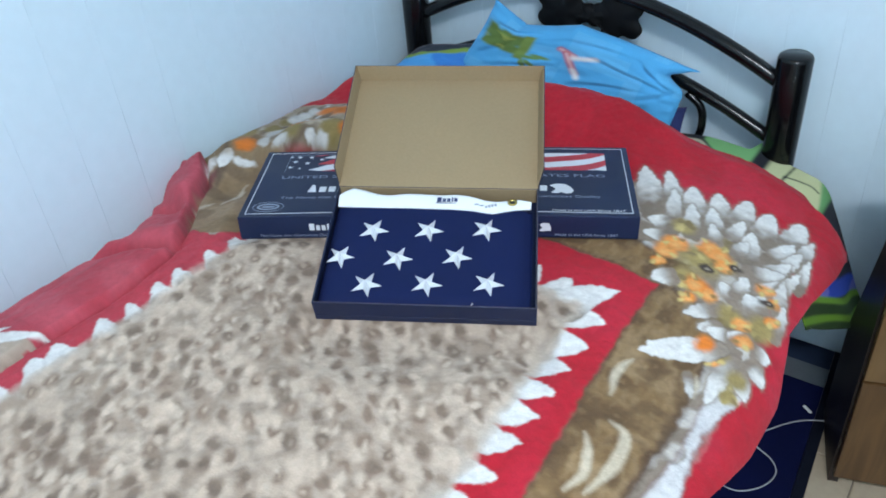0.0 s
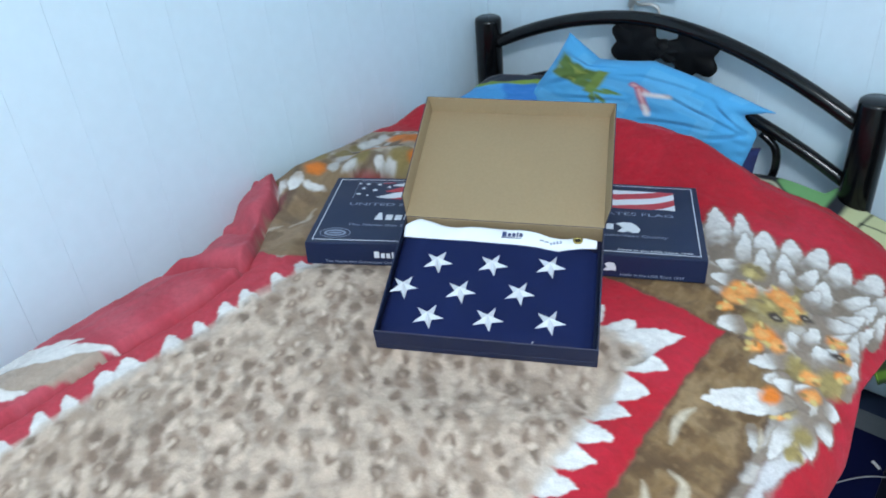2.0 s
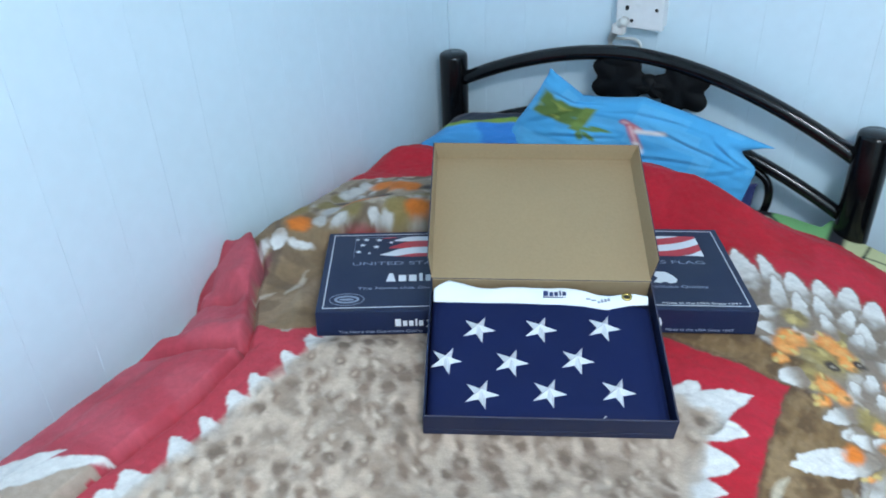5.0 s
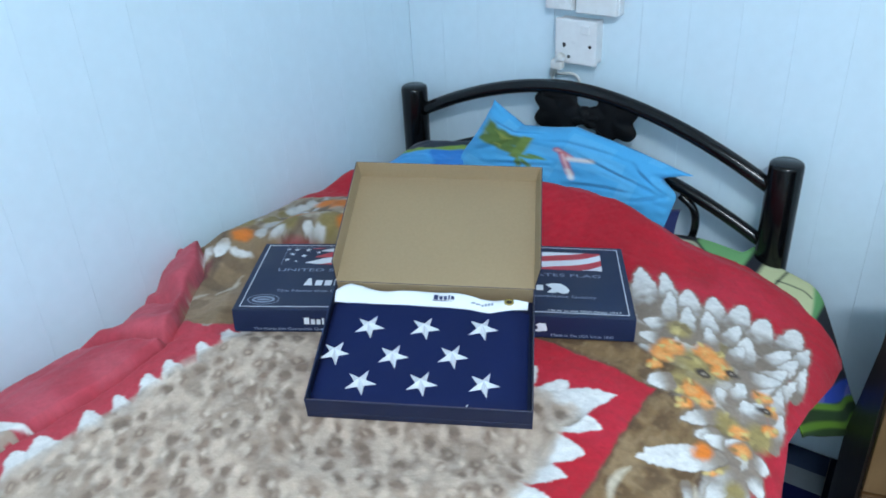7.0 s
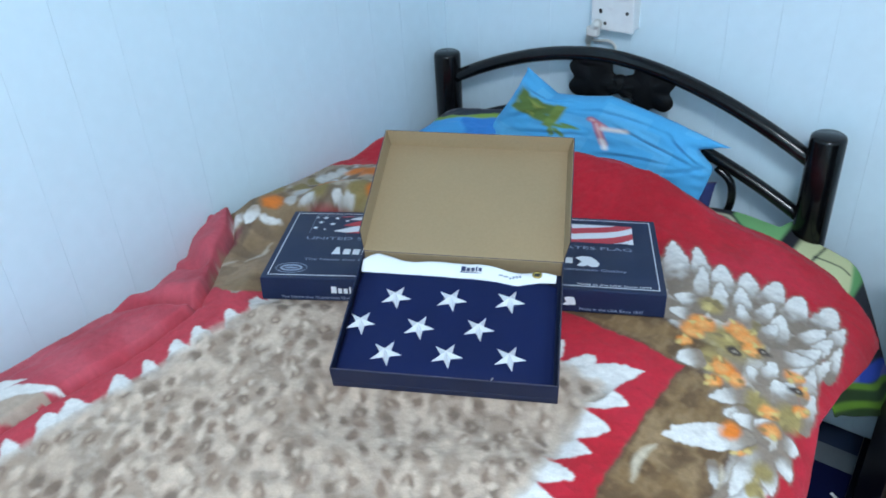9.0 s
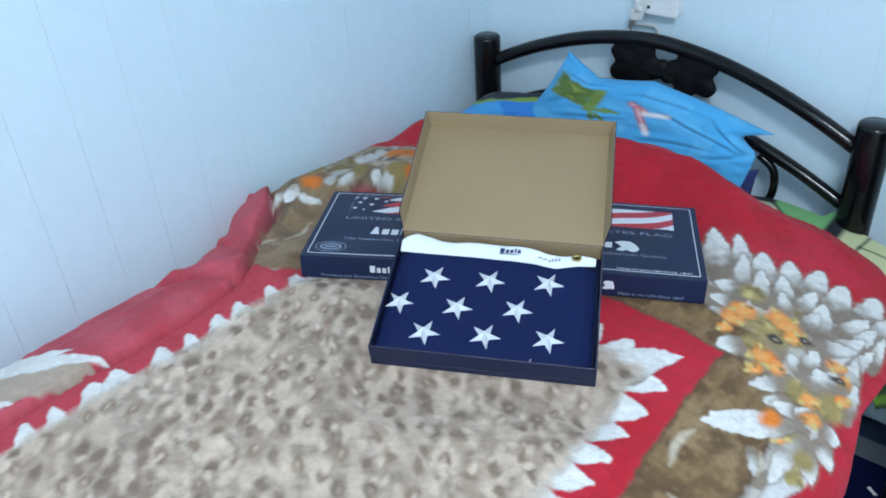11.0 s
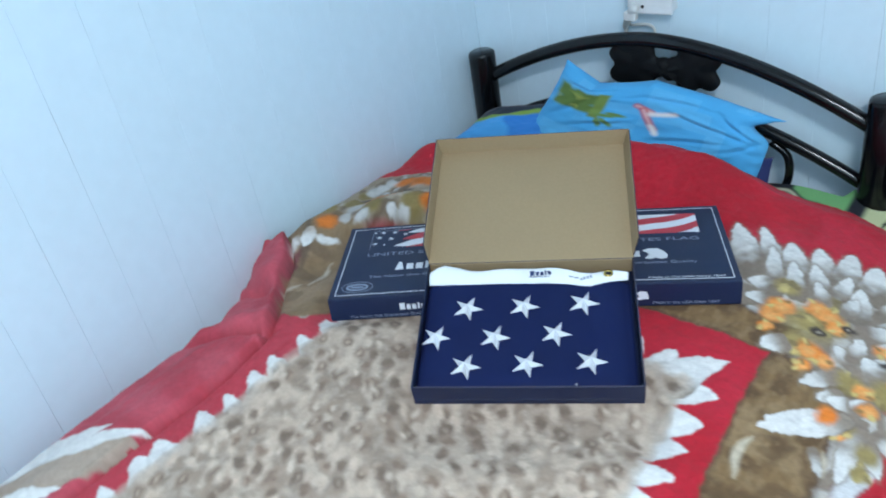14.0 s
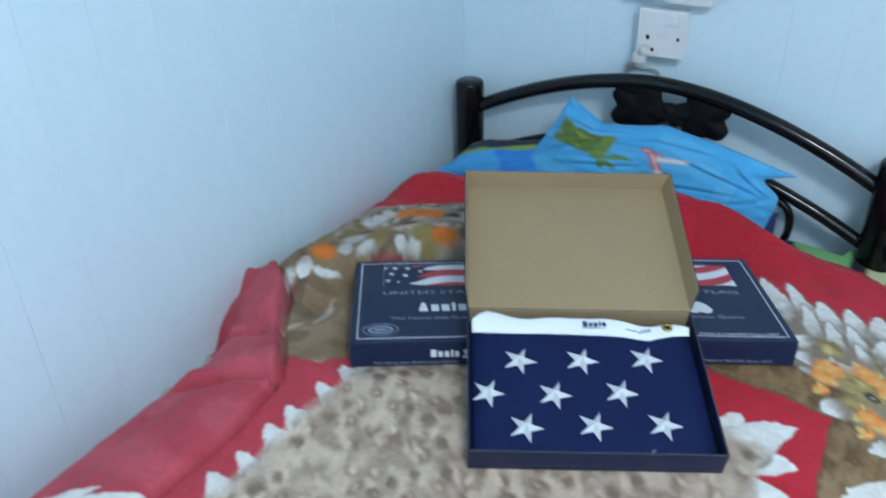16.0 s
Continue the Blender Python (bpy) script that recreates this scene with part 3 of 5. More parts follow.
    # red in the left box's shade, painted as a darker crimson patch
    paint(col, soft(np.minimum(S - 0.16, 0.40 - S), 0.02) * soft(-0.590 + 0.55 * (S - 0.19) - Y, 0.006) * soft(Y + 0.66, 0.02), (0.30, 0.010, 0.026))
    # outer white strip and red edge along the side
    strip = np.minimum(S - np.interp(Y, [-1.9, -1.0, -0.91, -0.87, -0.83, -0.785, -0.70], [0.974, 0.976, 0.978, 0.983, 0.986, 0.982, 0.980]), np.interp(Y, [-1.9, -1.0, -0.90, -0.86, -0.825, -0.795, -0.755, -0.70], [1.0, 1.008, 1.012, 1.006, 1.000, 0.998, 1.005, 1.018]) - S)
    paint(col, soft(strip) * soft(-0.70 - Y), (0.60, 0.58, 0.575))
    paint(col, soft(strip - 0.002, 0.006) * soft(-0.70 - Y) * smooth(0.50, 0.72, value_noise(S * 1.6, Y, 0.035)), (0.30, 0.255, 0.22))
    paint(col, soft(0.0022 - np.abs(strip), 0.003) * soft(-0.72 - Y) * 0.5, (0.16, 0.06, 0.05))
    # brown branch
    bark = np.maximum(np.minimum(np.minimum(S - np.interp(Y, [-1.9, -1.0, -0.9, -0.8, -0.7], [0.885, 0.876, 0.871, 0.860, 0.852]), np.interp(Y, [-1.9, -0.93, -0.85, -0.80, -0.70], [0.960, 0.961, 0.965, 0.964, 0.958]) - S), -0.585 - Y), np.minimum(np.minimum(Y + 0.588, -0.520 - Y), np.minimum(S - 0.58, 0.872 - S)))
    grain = value_noise(S * 0.6, Y * 1.4, 0.05)
    paint(col, soft(bark), BROWN)
    paint(col, soft(bark) * smooth(0.45, 0.8, grain), (0.29, 0.185, 0.09))
    paint(col, soft(bark) * smooth(0.55, 0.2, value_noise(S + 2, Y, 0.028)), (0.125, 0.070, 0.030))
    paint(col, soft(0.0045 - np.abs(bark), 0.004) * 0.8, DARK)
    fine = value_noise(S + 5, Y * 0.55, 0.006)
    paint(col, soft(bark) * 0.30 * smooth(0.55, 0.85, fine), (0.11, 0.062, 0.028))
    paint(col, soft(bark) * 0.25 * smooth(0.45, 0.15, fine), (0.33, 0.22, 0.12))
    for ca, cb, ra in ((0.915, -0.775, 0.040), (0.945, -0.765, 0.034), (0.905, -0.905, 0.040), (0.945, -0.905, 0.036), (0.91, -1.03, 0.04), (0.85, -0.55, 0.03), (0.77, -0.55, 0.026)):
        arc = np.abs(np.hypot((S - ca) * 1.15, (Y - cb) * 0.72) - ra) - 0.0016
        paint(col, soft(-arc, 0.0045) * soft(bark) * 0.42 * smooth(0.2, 0.55, value_noise(S + ca, Y, 0.03)), DARK)
    for pts, w in ((((0.885, -0.742), (0.879, -0.775), (0.889, -0.815)), 0.0055), (((0.906, -0.852), (0.928, -0.857), (0.936, -0.89), (0.934, -0.922), (0.926, -0.955)), 0.0075), (((0.891, -0.886), (0.905, -0.905), (0.914, -0.935), (0.906, -0.965)), 0.0055),
                   (((0.956, -0.708), (0.962, -0.725), (0.966, -0.745)), 0.0035), (((0.89, -1.03), (0.90, -1.07), (0.92, -1.11)), 0.005)):
        stroke(col, 0.6 * s + 0.4 * S, 0.6 * y + 0.4 * Y, pts, w, (0.60, 0.51, 0.385), 0.85)
    # shade in the plush's creases, painted across the branch as dark strokes
    for k, pts in enumerate((((0.936, -0.712), (0.953, -0.744), (0.962, -0.790)), ((0.940, -0.800), (0.957, -0.800), (0.964, -0.834)), ((0.895, -0.755), (0.912, -0.750), (0.932, -0.722)), ((0.915, -0.830), (0.930, -0.800), (0.950, -0.795)))):
        stroke(col, S, Y, pts, 0.009, (0.11, 0.062, 0.028), 0.6)
    left_bark = np.minimum(np.minimum(0.30 - S, Y + 0.878 - 0.55 * (S - 0.2)), -0.60 - 0.3 * (S - 0.1) - Y)
    paint(col, soft(left_bark), (0.235, 0.155, 0.085))
    paint(col, soft(left_bark) * smooth(0.5, 0.75, value_noise(S, Y, 0.04)), (0.29, 0.20, 0.125))
    paint(col, soft(left_bark) * smooth(0.5, 0.25, value_noise(S + 4, Y, 0.03)) * 0.55, (0.135, 0.085, 0.048))
    for a, b, ra, c in ((0.040, -0.590, 0.020, OLIVE), (0.076, -0.555, 0.018, OLIVE), (0.074, -0.521, 0.016, OLIVE), (0.150, -0.575, 0.020, OLIVE), (0.215, -0.545, 0.026, OLIVE), (0.225, -0.470, 0.024, OLIVE), (0.120, -0.440, 0.014, OLIVE),
                        (0.105, -0.607, 0.013, WHITE), (0.107, -0.581, 0.015, WHITE), (0.140, -0.601, 0.013, WHITE), (0.079, -0.502, 0.016, WHITE), (0.086, -0.483, 0.014, WHITE), (0.096, -0.465, 0.014, WHITE), (0.190, -0.572, 0.009, WHITE), (0.212, -0.566, 0.010, WHITE),
                        (0.074, -0.622, 0.019, ORANGE), (0.130, -0.555, 0.017, ORANGE), (0.145, -0.540, 0.018, ORANGE), (0.165, -0.525, 0.017, ORANGE), (0.127, -0.455, 0.020, ORANGE), (0.155, -0.448, 0.021, ORANGE), (0.178, -0.440, 0.018, ORANGE), (0.246, -0.525, 0.018, ORANGE)):
        for k in range(4):
            blob(col, S, Y, a + r.uniform(-0.4, 0.4) * ra, b + r.uniform(-0.4, 0.4) * ra, ra * r.uniform(0.55, 0.95), ra * r.uniform(0.45, 0.75), np.array(c) * (r.uniform(0.62, 0.85) if c == ORANGE else r.uniform(0.55, 0.75)), turn=r.uniform(0, 3), fuzz=0.75)
    for a, b in ((0.156, -0.491), (0.203, -0.429), (0.100, -0.535)):
        blob(col, S, Y, a, b, 0.014, 0.009, (0.075, 0.055, 0.045), turn=0.6, fuzz=0.6)
    blob(col, S, Y, 0.104, -0.662, 0.022, 0.009, np.array(WHITE) * 0.92, turn=0.2, fuzz=0.4)
    blob(col, S, Y, 0.062, -0.709, 0.014, 0.026, np.array(WHITE) * 0.85, turn=0.5, fuzz=0.4)
    # shadow line beside the turned-up fold, painted as a purple-red stroke
    stroke(col, S, Y, ((0.085, -0.700), (0.095, -0.735), (0.116, -0.785)), 0.007, (0.16, 0.035, 0.05), 0.8)
    stroke(col, S, Y, ((0.030, -0.625), (0.075, -0.680), (0.112, -0.740)), 0.008, (0.115, 0.078, 0.055), 0.75)
    stroke(col, S, Y, ((0.134, -0.815), (0.143, -0.800), (0.153, -0.780)), 0.007, (0.50, 0.42, 0.33), 0.85)
    stroke(col, S, Y, ((0.174, -0.778), (0.168, -0.745), (0.150, -0.704)), 0.007, (0.50, 0.42, 0.33), 0.85)
    # flowers of the corner
    for a, b, ra in olive:
        blob(col, S, Y, a, b, ra * 0.98, ra * 0.98, OLIVE, fuzz=0.5)
        for k in range(7):
            an, d = r.uniform(0, 6.28), ra * r.uniform(0.1, 0.9)
            blob(col, S, Y, a + d * math.cos(an), b + d * math.sin(an), 0.008, 0.005, (0.50, 0.38, 0.15) if k % 2 else (0.22, 0.16, 0.07), turn=an, fuzz=0.6)
    for ba, bb, ta, tb, w in inner + lower:
        plume(col, sp, yp, (ba, bb), (ta, tb), w, r.uniform(0.92, 0.99), root=(0.26, 0.20, 0.155))
    for a, b, ra in olive[5:]:
        blob(col, S, Y, a, b, ra * 0.8, ra * 0.8, np.array(OLIVE) * 0.9, fuzz=0.6)
    for a, b, ra in orange:
        for k in range(3):
            blob(col, S, Y, a + r.uniform(-0.3, 0.3) * ra, b + r.uniform(-0.3, 0.3) * ra, ra * r.uniform(0.6, 0.9), ra * r.uniform(0.6, 0.9), (ORANGE, (0.80, 0.27, 0.04), (0.78, 0.33, 0.09))[k], turn=k, fuzz=0.7)
        for k in range(3):
            an, d = r.uniform(0, 6.28), ra * r.uniform(0.6, 1.15)
            blob(col, S, Y, a + d * math.cos(an), b + d * math.sin(an), 0.0055, 0.0035, (0.62, 0.45, 0.16) if k else (0.30, 0.17, 0.06), turn=an, fuzz=0.7)
        blob(col, S, Y, a + 0.2 * ra, b - 0.1 * ra, ra * 0.35, ra * 0.3, (0.80, 0.38, 0.12), fuzz=0.8)
    for a, b, ra in dark:
        blob(col, S, Y, a, b, ra * 0.9, ra * 0.7, (0.05, 0.035, 0.03), fuzz=0.5)
        blob(col, S, Y, a + 0.001, b, ra * 0.25, ra * 0.2, (0.30, 0.25, 0.2), fuzz=0.6)
    petal(col, S, Y, (0.965, -0.640), (0.880, -0.722), 0.030, rgb=WHITE, root=(0.30, 0.24, 0.19), shade=0.40, edge=0.9)
    blob(col, S, Y, 0.944, -0.647, 0.012, 0.015, ORANGE, fuzz=0.5)
    plume(col, sp, yp, (0.945, -0.712), (0.964, -0.747), 0.007, 0.85, halo=0.2)
    # inner red band and the spotted beige middle, with its fringe of white tips
    inner = np.minimum(np.minimum(np.interp(Y, [-1.9, -1.0, -0.9, -0.8, -0.7], [0.885, 0.876, 0.871, 0.860, 0.852]) - S, -0.588 - Y), np.where(Y < -0.86, S - 0.15, S - 0.25 - 0.25 * np.clip(Y + 0.86, 0, 1)))
    paint(col, soft(inner), RED)
    paint(col, soft(inner) * 0.5 * smooth(0.3, 0.75, value_noise(S, Y, 0.10)), (0.50, 0.017, 0.042))
    # wall haze put into the print: the band's red pales towards the wall
    paint(col, soft(inner) * smooth(0.42, 0.30, S) * 0.85, (0.46, 0.046, 0.068))
    middle = np.minimum(np.minimum(S - np.interp(Y, [-1.3, -0.9], [0.270, 0.296]), np.interp(Y, [-1.0, -0.75], [0.806, 0.790]) - S), -0.700 - Y)
    for b in np.arange(-1.90, -0.70, 0.047):
        j, f = r.uniform(-0.008, 0.008), r.uniform(0.8, 1.25)
        e = np.interp(b, [-1.0, -0.75], [0.022, 0.002])
        petal(col, S, Y, (0.755 + e, b - 0.016 + j), (0.815 + e + 0.012 * f, b + j + 0.012), 0.031 * f, root=(0.46, 0.39, 0.33), shade=0.6)
    for b in np.arange(-1.90, -0.76, 0.047):
        j, f = r.uniform(-0.009, 0.009), r.uniform(0.75, 1.25)
        e = np.interp(b, [-1.3, -0.9], [-0.026, 0.004])
        petal(col, S, Y, (0.350 + e, b + j - 0.016), (0.271 + e - 0.010 * f, b + j + 0.024), 0.030 * f, root=(0.52, 0.45, 0.38), shade=0.5, blunt=True)
    for a in np.arange(0.33, 0.80, 0.045):
        j, f = r.uniform(-0.008, 0.008), r.uniform(0.8, 1.25)
        petal(col, S, Y, (a + j, -0.735), (a + j + 0.012, -0.664 + 0.012 * f), 0.028 * f, root=(0.46, 0.39, 0.33), shade=0.6, blunt=True)
    petal(col, S, Y, (0.735, -0.735), (0.818, -0.638), 0.036, root=(0.52, 0.45, 0.38), shade=0.5)
    body = soft(middle + 0.012 * (value_noise(S, Y, 0.02) - 0.5), 0.010)
    paint(col, body, CREAM)
    inside = middle > -0.01
    p, q = S[inside], Y[inside]
    c = col[inside]
    lightness = 0.40 * value_noise(p, q, 0.0065) + 0.38 * value_noise(p + 2, q, 0.014) + 0.22 * value_noise(p + 1, q, 0.045)
    mottled = np.array((0.235, 0.182, 0.142)) * (1 - smooth(0.30, 0.70, lightness))[:, None] + np.array((0.46, 0.385, 0.318)) * smooth(0.30, 0.70, lightness)[:, None]
    keep = smooth(0.0, 0.035, middle[inside])[:, None]
    c = np.array((0.52, 0.46, 0.40)) * (1 - keep) + mottled * keep
    grey = smooth(0.5, 0.8, value_noise(p + 11, q, 0.16))[:, None] * 0.15
    c = c * (1 - grey) + np.array((0.47, 0.46, 0.42)) * grey
    rub = smooth(0.55, 0.8, value_noise(p + 5, q + 5, 0.09))[:, None] * 0.35
    c = c * (1 - rub) + np.array((0.33, 0.27, 0.22)) * rub
    full = np.zeros(s.shape + (3,))
    full[inside] = c
    # soft cream tufts, then brown spots that lean with the nap, some of them with a paler middle
    for k in range(1000):
        a, b, ra, an = r.uniform(0.275, 0.80), r.uniform(-1.5, -0.70), r.uniform(0.006, 0.012), 2.32 + r.uniform(-0.5, 0.5)
        warm = np.array((0.60, 0.50, 0.41)) if r.rand() < 0.7 else np.array((0.36, 0.285, 0.225))
        blob(full, S, Y, a, b, ra * r.uniform(1.2, 1.8), ra * r.uniform(0.7, 1.0), warm * r.uniform(0.85, 1.08), turn=an, fuzz=0.8)
    spots = []
    tries = 0
    while len(spots) < 640 and tries < 40000:
        tries += 1
        a, b = r.uniform(0.275, 0.785), r.uniform(-1.9, -0.71)
        if all((a - e) ** 2 + (b - g) ** 2 > 0.0225 ** 2 for e, g in spots):
            spots.append((a, b))
    for a, b in spots:
        if r.rand() < 0.15:
            continue
        tone, ra, an = r.uniform(0.80, 1.5), r.uniform(0.0062, 0.0095), 2.32 + r.uniform(-0.4, 0.4)
        blob(full, S, Y, a, b, ra * r.uniform(1.4, 1.9), ra * r.uniform(0.85, 1.05), np.array((0.235, 0.178, 0.138)) * tone, turn=an, fuzz=0.7)
        for k in range(3):
            blob(full, S, Y, a + r.uniform(-0.6, 0.6) * ra, b + r.uniform(-0.6, 0.6) * ra, ra * r.uniform(0.6, 1.0), ra * r.uniform(0.4, 0.6), np.array(SPOT) * tone, turn=an + r.uniform(-0.6, 0.6), fuzz=0.85)
        if r.rand() < 0.3:
            blob(full, S, Y, a, b, ra * 0.6, ra * 0.35, np.array((0.36, 0.29, 0.23)) * tone, turn=an, fuzz=0.9)
    for k in range(300):
        a, b, ra, an = r.uniform(0.28, 0.80), r.uniform(-1.5, -0.70), r.uniform(0.004, 0.0075), 2.32 + r.uniform(-0.5, 0.5)
        blob(full, S, Y, a, b, ra * r.uniform(1.2, 1.7), ra * 0.8, np.array((0.62, 0.53, 0.44)) * r.uniform(0.9, 1.08), turn=an, fuzz=0.8)
    full = full * 0.80 + 0.20 * np.array((0.43, 0.36, 0.295))
    full *= (0.90 + 0.22 * value_noise(S + 6, Y, 0.11) * 0.9)[..., None]
    full *= np.array((1.0, 0.93, 0.885))
    m = (body * inside)[..., None]
    col[:] = col * (1 - m) + full * m
    # the strip that is folded over by the wall: paler reverse, with haze painted in
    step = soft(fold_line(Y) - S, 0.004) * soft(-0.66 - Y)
    paint(col, step, HAZED_REVERSE)
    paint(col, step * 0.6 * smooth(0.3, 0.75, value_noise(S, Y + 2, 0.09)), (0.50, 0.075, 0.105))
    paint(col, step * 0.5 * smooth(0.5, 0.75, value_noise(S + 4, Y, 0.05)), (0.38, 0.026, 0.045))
    fold_part = S < fold_line(Y)
    before = col.copy()
    petal(col, S, Y, (0.02, -1.42), (0.222, -1.150), 0.085, rgb=(0.40, 0.31, 0.245), root=(0.27, 0.195, 0.14), shade=0.7)
    petal(col, S, Y, (0.03, -1.44), (0.205, -1.250), 0.040, root=(0.36, 0.27, 0.20), shade=0.5)
    petal(col, S, Y, (0.06, -1.29), (0.228, -1.126), 0.026, root=(0.46, 0.38, 0.32), shade=0.5)
    petal(col, S, Y, (-0.03, -1.38), (0.168, -1.150), 0.050, root=(0.46, 0.38, 0.32), shade=0.5)
    col[~fold_part] = before[~fold_part]
    for b in (-0.80, -0.845, -0.885, -0.93):
        petal(col, S, Y, (-0.06, b - 0.02), (0.028 + r.uniform(-0.006, 0.010), b), 0.024, root=(0.45, 0.38, 0.32), shade=0.5)
    petal(col, S, Y, (0.06, -0.655), (0.085, -0.70), 0.02, root=(0.45, 0.38, 0.32), shade=0.5)
    # tufts of the pile
    col *= (0.87 + 0.15 * value_noise(s, y, 0.0042) + 0.12 * value_noise(s + 3, y, 0.011))[..., None]
    return col


def build_blanket():
    cols, rows_near, rows_far = 520, 600, 50
    q = np.linspace(0, 1, cols)[None, :]
    v = np.concatenate([np.linspace(-1.95, -1.36, rows_far, endpoint=False), np.linspace(-1.36, 0.0, rows_near)])[:, None]
    head = np.interp(q * 1.09 - 0.06, [-0.06, 0.05, 0.15, 0.25, 0.36, 0.455, 0.60, 0.745, 0.86, 0.955, 1.02], [-0.27, -0.23, -0.20, -0.175, -0.155, -0.140, -0.130, -0.140, -0.138, -0.150, -0.225])
    y = np.where(v > -1.0, -1.0 + (v + 1.0) * (head + 1.0), v + 0 * head)
    hem = np.interp(y, [-1.95, -1.1, -0.90, -0.745, -0.645, -0.60, -0.535, -0.435, -0.325, -0.25, -0.14], [1.01, 1.01, 1.030, 1.072, 1.076, 1.054, 1.032, 1.038, 1.058, 1.060, 1.005])
    s = -0.048 + q * (hem + 0.048)
    S0, R = 0.965, 0.085
    x = np.minimum(s, S0)
    z = height(x, y)
    a = np.clip((s - S0) / R, 0, 1.3)
    P = np.stack([x + R * np.sin(a), y, z - R * (1 - np.cos(a))], -1)
    P[..., 2] += 0.0006 * (rng.rand(*x.shape) - 0.5)
    P[..., 0] += 0.0003 * (rng.rand(*x.shape) - 0.5)
    # the head edge is drawn down a little towards the pillow
    P[..., 2] -= 0.02 * smooth(0.05, 0.0, head - y)
    return grid_mesh("blanket", P, blanket_print(s, y), PLUSH, thickness=0.012)


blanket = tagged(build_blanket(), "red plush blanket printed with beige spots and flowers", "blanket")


# ---- the flag boxes ----
BW, BH = 0.297, 0.030


def star_points(x, y, r, turn=0.0, inner=0.40):
    return [(x + (r if k % 2 == 0 else r * inner) * math.cos(radians(90 + turn + 36 * k)), y + (r if k % 2 == 0 else r * inner) * math.sin(radians(90 + turn + 36 * k))) for k in range(10)]


def ring(x, y, rx, ry, w, z0, z1, n=36):
    bm = bmesh.new()
    loops = []
    for z, f in ((z0, 0.0), (z1, 0.0), (z1, w), (z0, w)):
        loops.append([bm.verts.new((x + (rx - f) * math.cos(a), y + (ry - f) * math.sin(a), z)) for a in np.linspace(0, 2 * math.pi, n, endpoint=False)])
    for a, b in zip(loops, loops[1:] + loops[:1]):
        for k in range(n):
            bm.faces.new((a[k], a[(k + 1) % n], b[(k + 1) % n], b[k]))
    return bm


def oval(x, y, rx, ry, z0, z1, n=28):
    return prism([(x + rx * math.cos(a), y + ry * math.sin(a)) for a in np.linspace(0, 2 * math.pi, n, endpoint=False)], z0, z1)


def closed_box(at, depth, label):
    box = thing("flag_box", label, "cardboard box", "closed flag boxes", at=at)
    part("body", block(0.001, BW - 0.001, 0.001, depth - 0.001, -0.009, BH - 0.004, 0.0012), NAVY_CARD, box)
    lid = part("lid", block(0, BW, 0, depth, -0.0078, BH, 0.0016), NAVY_CARD, box)
    z0, z1 = BH - 0.0002, BH + 0.0003
    bx0, bx1, by0, by1 = 0.009, BW - 0.009, 0.010, depth - 0.008
    bars = [block(bx0, bx1, by0, by0 + 0.0013, z0, z1), block(bx0, bx1, by1 - 0.0013, by1, z0, z1), block(bx0, bx0 + 0.0013, by0 + 0.0013, by1 - 0.0013, z0, z1), block(bx1 - 0.0013, bx1, by0 + 0.0013, by1 - 0.0013, z0, z1)]
    part("printed_border", join(*bars), INK_WHITE, lid, "thin white printed border")
    # printed flag picture: a starred field that runs out into waving stripes
    fx0, fx1, fy0, fy1 = 0.043, 0.258, 0.150, 0.214
    part("printed_field_line", join(block(fx0, fx0 + 0.0006, fy0, fy1, z0, z1), block(fx0, 0.13, fy1 - 0.0006, fy1, z0, z1)), INK_GREY, lid)
    rise = lambda x: 0.010 * math.sin((x - 0.10) * 34.0) + 0.50 * max(0.0, x - 0.165)
    for k in range(-4, 4):
        low, high = fy0 + 0.020 * k, fy0 + 0.020 * (k + 1)
        start = (0.083, 0.096, 0.104, 0.086)[k % 4]
        xs = [x for x in np.linspace(start, fx1, 40) if min(high + rise(x), fy1) - max(low + rise(x), fy0) > 0.0004]
        if len(xs) < 3:
            continue
        point = lambda x: min(1.0, 0.12 + (x - xs[0]) / 0.03)
        clip = lambda v: min(max(v, fy0), fy1)
        mid = [(clip(low + rise(x)) + clip(high + rise(x))) / 2 for x in xs]
        half = [(clip(high + rise(x)) - clip(low + rise(x))) / 2 * point(x) for x in xs]
        part("printed_stripe", prism([(x, m - h) for x, m, h in zip(xs, mid, half)] + [(x, m + h) for x, m, h in list(zip(xs, mid, half))[::-1]], z0, z1), INK_WHITE if k % 2 == 0 else INK_RED, lid)
    for x, y, r in ((0.046, 0.207, 0.0036), (0.060, 0.206, 0.0055), (0.080, 0.205, 0.0055), (0.055, 0.189, 0.0055), (0.076, 0.183, 0.0058), (0.099, 0.196, 0.0045), (0.050, 0.168, 0.0052), (0.066, 0.163, 0.0030)):
        part("printed_star", prism(star_points(x, y, r, 6), z0, z1), INK_WHITE, lid)
    lettering("printed_line", "UNITED STATES FLAG", 0.0138, 1.58, INK_GREY, lid, BW / 2, 0.1265, z0, "CENTER")
    # maker's mark as plain shapes: a row of bars and a bird-like badge
    letters = [block(x, x + w, 0.078, 0.078 + h, z0, z1) for x, w, h in ((0.094, 0.014, 0.023), (0.112, 0.011, 0.017), (0.127, 0.011, 0.017), (0.142, 0.005, 0.022), (0.151, 0.011, 0.017))]
    for bm in letters[:1]:
        for v in bm.verts:
            if v.co.y > 0.09:
                v.co.x = 0.101 + (v.co.x - 0.101) * 0.35
    part("makers_mark", join(*letters), INK_WHITE, lid)
